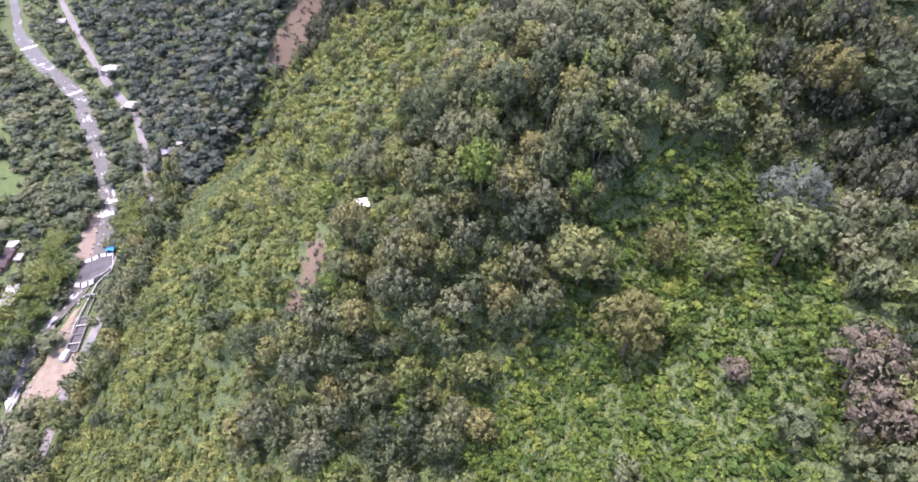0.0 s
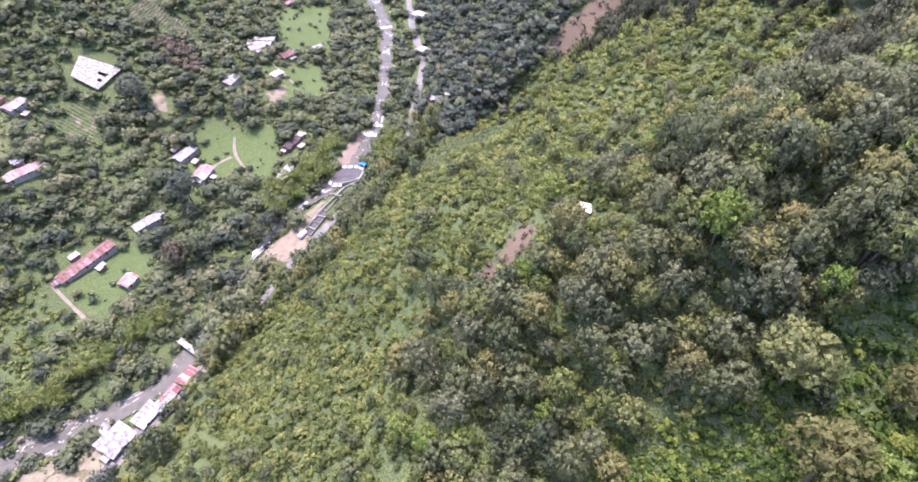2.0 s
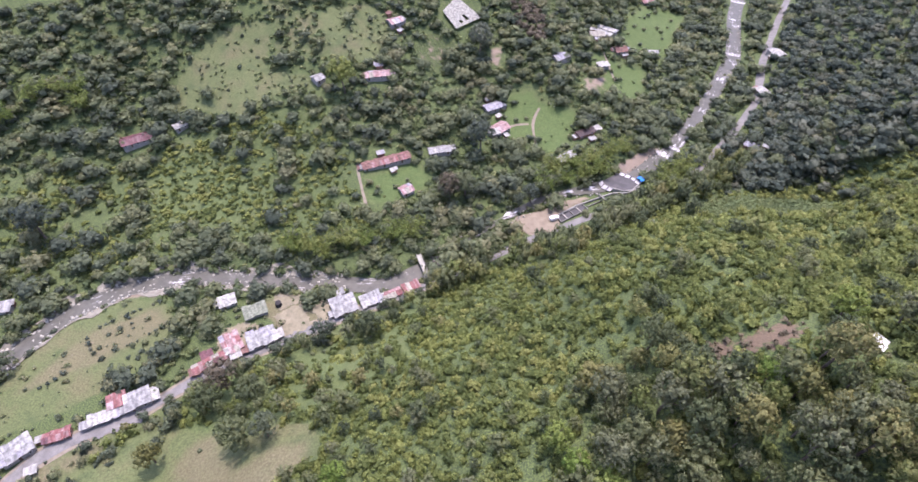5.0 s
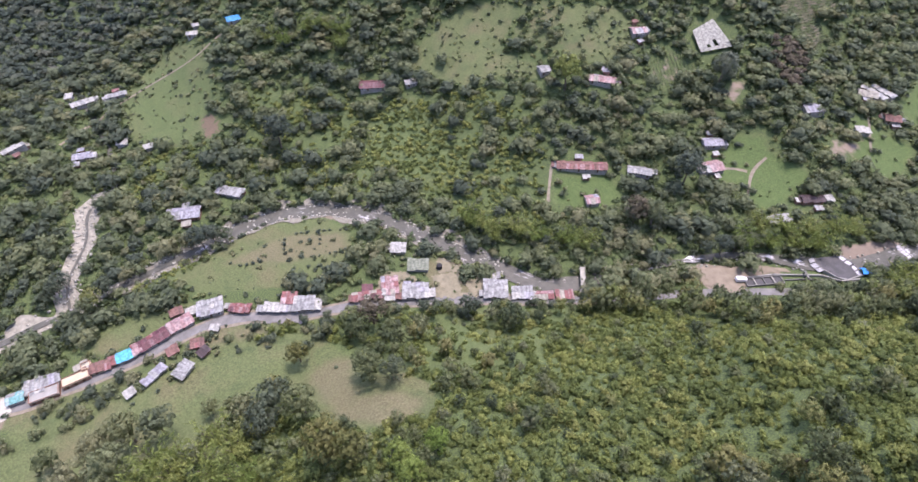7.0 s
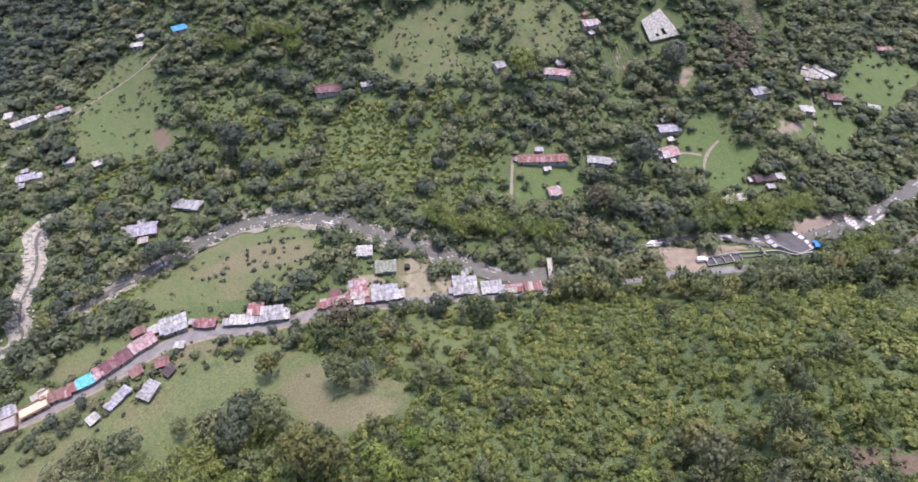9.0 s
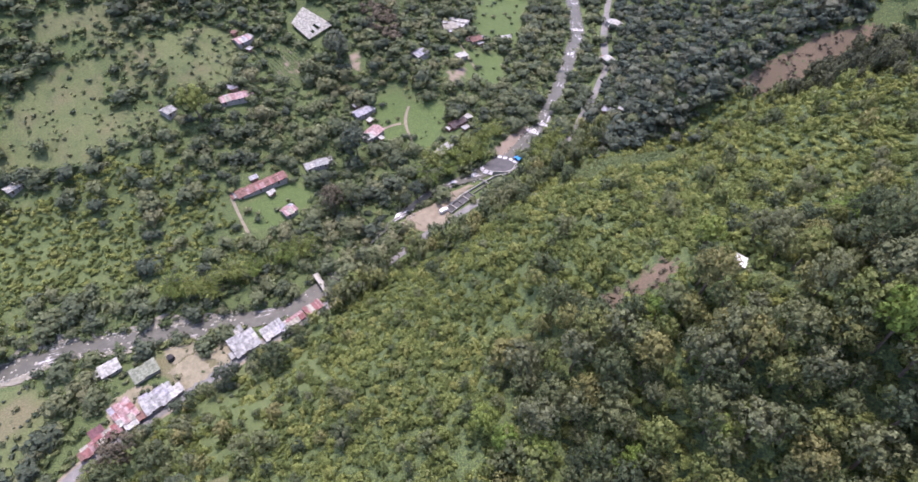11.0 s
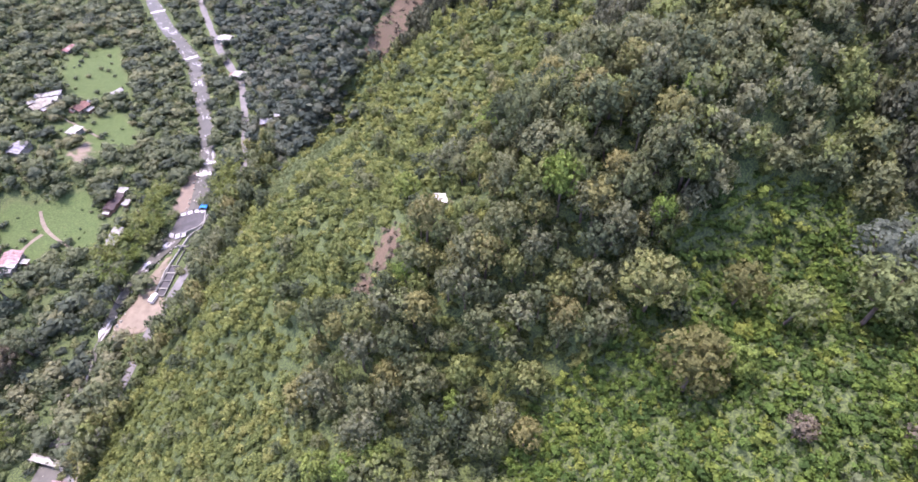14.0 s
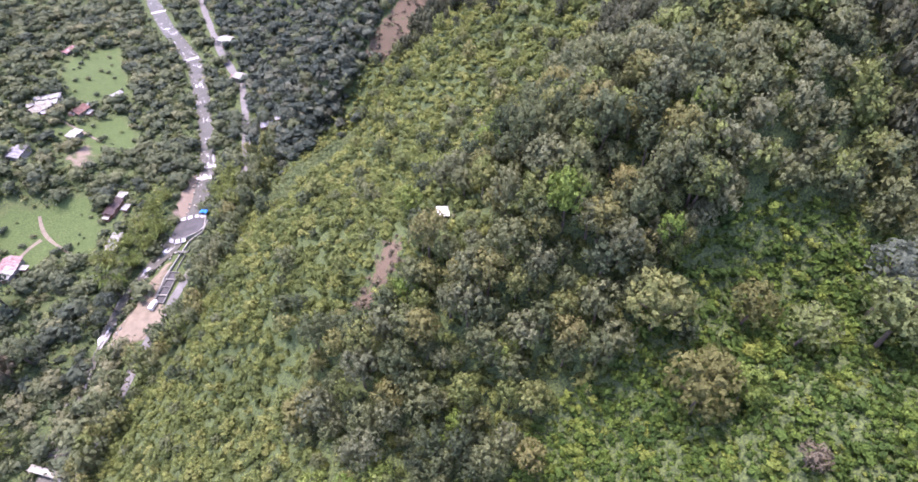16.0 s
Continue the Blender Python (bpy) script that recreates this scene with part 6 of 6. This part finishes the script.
def bamboo(m, seed):
    """A clump of arching culms with drooping sprays of leaves."""
    rs = np.random.RandomState(seed)
    t = thing("bamboo_clump", m, "yellow-green feathery bamboo clump on the river bank", "bamboo", "bamboo clumps")
    bm = bmesh.new()
    vs = []
    for k in range(18):
        a, lean, tall = rs.uniform(0, 6.283), rs.uniform(1.0, 4.2), rs.uniform(5.0, 9.5)
        ca, sa = math.cos(a), math.sin(a)
        prev = None
        for j in range(6):
            s = j / 5
            c = Vector((ca * (0.4 + lean * s ** 2), sa * (0.4 + lean * s ** 2), -0.8 + (tall + 0.8) * (s - 0.22 * s ** 3)))
            if prev is not None and j < 5:
                limb(bm, prev, c, 0.07, 0.06, 3)
            prev = c
            if s >= 0.35:
                for _ in range(8):
                    p = np.array(c) + rs.normal(size=3) * (0.40, 0.40, 0.35)
                    d = np.array((ca, sa, -0.45)) + rs.normal(size=3) * 0.6
                    d /= np.linalg.norm(d)
                    w = np.cross(d, rs.normal(size=3))
                    w /= np.linalg.norm(w)
                    ln = rs.uniform(0.8, 1.5)
                    vs += [p - d * ln * 0.6, p - w * ln * 0.15, p + d * ln * 0.7, p + w * ln * 0.15]
    part("stem", bm, BARK, t)
    me = fast_mesh("foliage", np.array(vs), np.arange(len(vs)).reshape(-1, 4), np.zeros(len(vs)))
    me.materials.append(LEAF_BAMBOO)
    c = new("foliage", me)
    c.parent = t
    return t


BAMBOO = [(-6, 241), (4, 248), (13, 255), (-17, 232), (-4, 255), (6, 262), (16, 271), (-14, 246), (24, 278), (52, 262), (48, 255), (58, 268), (54, 252), (-112, 150), (-120, 152),
          (-105, 160), (-96, 163), (-84, 171), (-75, 176), (-128, 150), (-290, 195), (-282, 200), (-276, 192), (-298, 186), (-316, 164), (-305, 170), (-122, -18), (-112, -1), (-102, 1), (-108, -16), (-95, -7), (-110, -23), (-88, -2), (-115, -12)]
clump = bamboo(pose(0, 0, 0), 8)
for i, (x, y) in enumerate(BAMBOO):
    s = 1.45 + 0.45 * ((i * 5) % 4) / 3
    m = pose(x, y, ground_at(x, y), 0, 0, 67 * i) @ Matrix.Diagonal((s, s, s, 1))
    if i == 0:
        clump.matrix_world = m
    else:
        copy_thing(clump, pose(0, 0, 0)).matrix_basis = m


# ---- hedges, rows and stones ----
def along(lines, step):
    out = []
    for ln in lines:
        out.append(dense(ln, step))
    return np.concatenate(out)


rs = np.random.RandomState(31)
HEDGES = [[(-179, 72), (-170, 84), (-163, 95)], [(-184, 73), (-192, 79)], [(-176, 89), (-184, 95)], [(-193, 83), (-184, 94), (-174, 105)], [(-193, 54), (-189, 62)]]
p = along(HEDGES, 2.6)
p = p[rs.uniform(size=len(p)) < 0.72] + rs.uniform(-0.5, 0.5, (1, 2))
cover("hedge", "dark clipped bushes in rows across the riverside field", "hedge", p[:, 0], p[:, 1], rs.uniform(0.9, 1.7, len(p)), 1.0, 0.4, rs, T_BUSH, LEAF_DARK, 30, 33)

rows_x, rows_y = [], []
for poly in CROPS:
    (ax, ay), (bx, by) = poly[0], poly[3] if poly is CROPS[0] else poly[1]
    u = np.array((bx - ax, by - ay)) / math.hypot(bx - ax, by - ay)
    n = np.array((u[1], -u[0]))
    for i in range(-24, 24):
        for j in range(-60, 80):
            q = np.array(poly[0]) + n * (2.3 if poly is CROPS[0] else 1.9) * i + u * 1.0 * j
            rows_x.append(q[0])
            rows_y.append(q[1])
x, y = np.array(rows_x), np.array(rows_y)
k = any_inside(x, y, CROPS)
x, y = x[k], y[k]
cover("crop_rows", "low crops planted in straight rows on bare earth", "crops", x, y, rs.uniform(0.45, 0.75, len(x)), 0.8, 0.3, rs, [crown_template(5, 10, 3, 0.55, 0.7, 1)], LEAF_VALLEY, 30, 34)


def rock_template(seed):
    bm = bmesh.new()
    bmesh.ops.create_icosphere(bm, subdivisions=1, radius=1)
    rs = np.random.RandomState(seed)
    v = np.array([tuple(w.co) for w in bm.verts]) * rs.uniform(0.7, 1.15, (len(bm.verts), 1)) * (1, 0.8, 0.6)
    q = np.array([[w.index for w in f.verts] for f in bm.faces])
    bm.free()
    return v, q, v / np.linalg.norm(v, axis=1)[:, None]


c = np.concatenate([dense(RIVER[2:-2], 1.0), dense(RIVER[18:29], 0.3), dense(BROOK[:10], 0.25)])
c = c[(np.abs(c[:, 1] - 200) < 330)]
t = np.gradient(c, axis=0)
t /= np.linalg.norm(t, axis=1)[:, None] + 1e-9
off = rs.choice([-1, 1], len(c)) * rs.uniform(0.8, 6.2, len(c))
p = c + np.stack([-t[:, 1], t[:, 0]], 1) * off[:, None]
r = rs.uniform(0.25, 1.15, len(p)) ** 1.3
me = plant_mesh("boulders", [rock_template(k) for k in range(4)], p[:, 0], p[:, 1], height(p[:, 0], p[:, 1]) + 0.25 * r + 0.25, r, r, rs.uniform(0, 6.28, len(p)), rs.uniform(size=len(p)), rs.randint(0, 4, len(p)))
me.materials.append(STONE)
tagged(new("boulders", me), "pale grey river boulders along the banks", "boulders", kind="stuff")

for ln in PATHS:
    tagged(ribbon("path", ln, 1.6, 0.15, PATH_EARTH, across=2), "narrow trodden pale earth path", "path", kind="structure")


# ---- works at the river ----
def wall_run(name, pts, thick, z0, z1, mat, parent):
    bm = bmesh.new()
    for (ax, ay), (bx, by) in zip(pts[:-1], pts[1:]):
        dx, dy = bx - ax, by - ay
        ll = math.hypot(dx, dy)
        nx, ny = -dy / ll * thick / 2, dx / ll * thick / 2
        ex, ey = dx / ll * thick / 2, dy / ll * thick / 2
        c = [(ax - ex + nx, ay - ey + ny), (ax - ex - nx, ay - ey - ny), (bx + ex - nx, by + ey - ny), (bx + ex + nx, by + ey + ny)]
        v = [bm.verts.new((*k, z0)) for k in c] + [bm.verts.new((*k, z1)) for k in c]
        for f in ((3, 2, 1, 0), (4, 5, 6, 7), (0, 1, 5, 4), (1, 2, 6, 5), (2, 3, 7, 6), (3, 0, 4, 7)):
            bm.faces.new([v[i] for i in f])
    return part(name, bm, mat, parent)


def weir():
    w = thing("weir", pose(25, 251, 0), "low concrete river weir holding a dark shallow pool", "weir")
    bm = bmesh.new()
    rim = [bm.verts.new((x - 25, y - 251, 0.30)) for x, y in ((14.6, 249.2), (16.0, 246.6), (21.0, 244.2), (27.0, 243.6), (31.0, 245.6), (35.7, 253.4), (30.0, 257.5), (23.5, 259.3))]
    low = [bm.verts.new((v.co.x, v.co.y, -1.6)) for v in rim]
    bm.faces.new(rim)
    for k in range(len(rim)):
        bm.faces.new((rim[k - 1], low[k - 1], low[k], rim[k]))
    bmesh.ops.recalc_face_normals(bm, faces=bm.faces[:])
    part("pool", bm, DARK_WATER, w, "still dark grey water")
    wall_run("crest", [(-10.6, -1.6), (-9.2, -4.8), (-4.0, -7.1)], 0.6, -1.7, 0.50, CONCRETE, w)
    wall_run("crest", [(-1.6, 8.6), (5.4, 6.8), (10.8, 2.8)], 0.6, -1.5, 0.85, CONCRETE, w)
    wall_run("side_wall", [(-4.0, -7.4), (2.0, -8.0), (6.2, -6.0), (10.8, 2.4)], 0.5, -1.5, 1.0, CONCRETE_PALE, w)
    for k, (ax, ay, bx, by) in enumerate(((-10.9, -2.0, -9.7, -4.4), (-9.3, -5.1, -7.0, -6.3), (-6.4, -6.5, -4.4, -7.3))):
        bm = bmesh.new()
        slab(bm, [(ax - 1.5, ay - 1.3 - 0.4 * (k % 2), -0.75), (bx - 1.2, by - 1.5, -0.75), (bx, by, 0.45), (ax, ay, 0.45)], 0.12)
        part("falling_water", bm, FOAM, w, "white falling water")
    for k, (ax, ay, bx, by) in enumerate(((-1.4, 8.0, 1.6, 7.2), (2.2, 7.0, 4.8, 6.3), (5.8, 5.8, 7.8, 4.4), (8.2, 4.0, 10.4, 2.4))):
        bm = bmesh.new()
        slab(bm, [(ax - 0.7, ay - 1.5 - 0.5 * (k % 2), 0.36), (bx - 0.8, by - 1.6, 0.36), (bx, by, 0.82), (ax, ay, 0.82)], 0.1)
        part("falling_water", bm, FOAM, w, "white falling water")
    return w


weir()


def check_dam(x, y, angle, width):
    """A low wall across the river, with water breaking over it."""
    d = thing("check_dam", pose(x, y, -1.35, 0, 0, angle), "low concrete check dam with white water below", "dam", "check dams")
    bm = bmesh.new()
    box(bm, -width / 2, width / 2, -0.35, 0.35, -1.5, 0.75)
    part("sill", bm, CONCRETE, d)
    n = 5
    for i in range(n):
        x0 = -width / 2 + width * i / n + 0.15
        x1 = x0 + width / n - 0.3
        bm = bmesh.new()
        slab(bm, [(x0, -2.0 - 0.5 * (i % 2), 0.1), (x1, -1.8 - 0.4 * (i % 3), 0.1), (x1, 0.1, 0.82), (x0, 0.1, 0.82)], 0.1)
        part("falling_water", bm, FOAM, d, "white falling water")


for spot in ((108, 533, -12, 13), (93, 467, -10, 10), (97, 431, -8, 11), (54, 296, -32, 10), (48, 287, -32, 9)):
    check_dam(*spot)


def basin():
    """A long settling tank of concrete, with its canal wall up to the weir."""
    x, y, ang = 1.0, 216.6, 48
    z = 0.35
    b = thing("settling_basin", pose(x, y, z, 0, 0, ang), "long narrow concrete settling basin holding dark water", "basin")
    for name, c in (("long_wall", (-9.5, 9.5, -2.4, -2.05)), ("long_wall", (-9.5, 9.5, 2.05, 2.4)), ("end_wall", (-9.5, -9.15, -2.05, 2.05)), ("end_wall", (9.15, 9.5, -2.05, 2.05)), ("divider", (-0.2, 0.2, -2.05, 2.05))):
        bm = bmesh.new()
        box(bm, c[0], c[1], c[2], c[3], -2.0, 0.9)
        part(name, bm, CONCRETE, b)
    for x0, x1 in ((-9.15, -0.2), (0.2, 9.15)):
        bm = bmesh.new()
        box(bm, x0, x1, -2.05, 2.05, -1.9, 0.25)
        part("water_surface", bm, DARK_WATER, b)
    for sx in (-5.0, 4.6):
        bm = bmesh.new()
        box(bm, sx - 0.25, sx + 0.25, -2.4, 2.4, 0.9, 1.1)
        part("walkway", bm, CONCRETE_BRIGHT, b)
    c = thing("canal_wall", pose(0, 0, 0), "pale concrete canal wall curving along the river", "wall")
    wall_run("wall", [(35.2, 249.0), (28.7, 241.6), (20.8, 239.2), (12.0, 231.6), (2.6, 223.4), (-5.6, 213.6)], 0.55, -1.5, 1.2, CONCRETE_PALE, c)
    wall_run("inner_wall", [(33.8, 246.0), (22.0, 236.8), (13.6, 229.6), (8.6, 224.6)], 0.4, -1.5, 0.9, CONCRETE, c)
    g = thing("sluice_gate", pose(15.0, 232.6, 0.2, 0, 0, 132), "small dark sluice gate frame over the canal", "gate")
    for sx in (-2, 0, 2):
        bm = bmesh.new()
        box(bm, sx - 0.2, sx + 0.2, -0.3, 0.3, -1.0, 2.4)
        part("post", bm, CONCRETE, g)
    bm = bmesh.new()
    box(bm, -2.4, 2.4, -0.5, 0.5, 2.4, 2.65)
    part("beam", bm, CONCRETE, g)


basin()


def tarp():
    x, y = 36.5, 256.0
    t = thing("tarp_shelter", pose(x, y, max(0.0, ground_at(x, y)), 0, 0, 45), "shelter of bright blue plastic sheeting beside the weir", "shelter")
    bm = bmesh.new()
    for side in (-1, 1):
        slab(bm, [(-3.2, side * 2.0, 2.0), (3.2, side * 2.0, 2.0), (3.2, 0, 2.9), (-3.2, 0, 2.9)][::-side], 0.05)
    part("sheet", bm, PLASTIC_BLUE, t)
    for px in (-3, 3):
        for py in (-1.8, 1.8):
            bm = bmesh.new()
            box(bm, px - 0.07, px + 0.07, py - 0.07, py + 0.07, -1.5, 2.02)
            part("post", bm, WOOD, t)


tarp()


def bridge():
    b = thing("bridge", pose(-64.6, 158.7, 0.9, 0, 0, -54), "narrow pale concrete bridge over the river", "bridge")
    bm = bmesh.new()
    box(bm, -7.4, 7.4, -1.15, 1.15, -0.1, 0.3)
    part("deck", bm, CONCRETE_BRIGHT, b)
    for side in (-1, 1):
        bm = bmesh.new()
        box(bm, -7.4, 7.4, side * 1.08 - 0.07, side * 1.08 + 0.07, 1.05, 1.2)
        part("handrail", bm, CONCRETE_BRIGHT, b)
        for k in range(7):
            bm = bmesh.new()
            cx = -7.2 + 2.4 * k
            box(bm, cx - 0.1, cx + 0.1, side * 1.08 - 0.1, side * 1.08 + 0.1, 0.3, 1.05)
            part("baluster", bm, CONCRETE_BRIGHT, b)
    for sx in (-7.0, 7.0):
        bm = bmesh.new()
        box(bm, sx - 0.8, sx + 0.8, -1.6, 1.6, -4.0, -0.1)
        part("abutment", bm, CONCRETE_BRIGHT, b)


bridge()


def truck():
    x, y = -7.6, 209.5
    t = thing("truck", pose(x, y, ground_at(x, y) + 0.05, 0, 0, 40), "small white lorry parked on the sandy lot", "truck")
    bm = bmesh.new()
    box(bm, 1.2, 2.6, -0.95, 0.95, 0.5, 2.2)
    bmesh.ops.bevel(bm, geom=bm.edges[:], offset=0.15, segments=2, affect="EDGES")
    cab = part("cab", bm, WHITE_PAINT, t)
    bm = bmesh.new()
    box(bm, 2.45, 2.63, -0.8, 0.8, 1.35, 2.0)
    part("windscreen", bm, GLASS, cab)
    bm = bmesh.new()
    box(bm, -2.6, 1.1, -1.05, 1.05, 0.8, 2.6)
    part("cargo_box", bm, WHITE_PAINT, t)
    bm = bmesh.new()
    box(bm, -2.5, 2.4, -0.7, 0.7, 0.45, 0.8)
    part("chassis", bm, RUBBER, t)
    for wx in (-1.7, 1.8):
        for wy in (-0.9, 0.9):
            bm = bmesh.new()
            bmesh.ops.create_cone(bm, cap_ends=True, segments=14, radius1=0.42, radius2=0.42, depth=0.28, matrix=Matrix.Translation((wx, wy, 0.42)) @ Matrix.Rotation(math.pi / 2, 4, "X"))
            part("wheel", bm, RUBBER, t)


truck()


def water_tank():
    x, y = -121.0, 118.0
    t = thing("water_tank", pose(x, y, ground_at(x, y)), "round dark water tank beside the village yard", "tank")
    bm = bmesh.new()
    bmesh.ops.create_cone(bm, cap_ends=True, segments=20, radius1=1.5, radius2=1.4, depth=2.4, matrix=Matrix.Translation((0, 0, 1.15)))
    part("shell", bm, RUBBER, t)
    bm = bmesh.new()
    bmesh.ops.create_cone(bm, cap_ends=True, segments=20, radius1=1.4, radius2=0.3, depth=0.4, matrix=Matrix.Translation((0, 0, 2.55)))
    part("lid", bm, RUBBER, t)


water_tank()
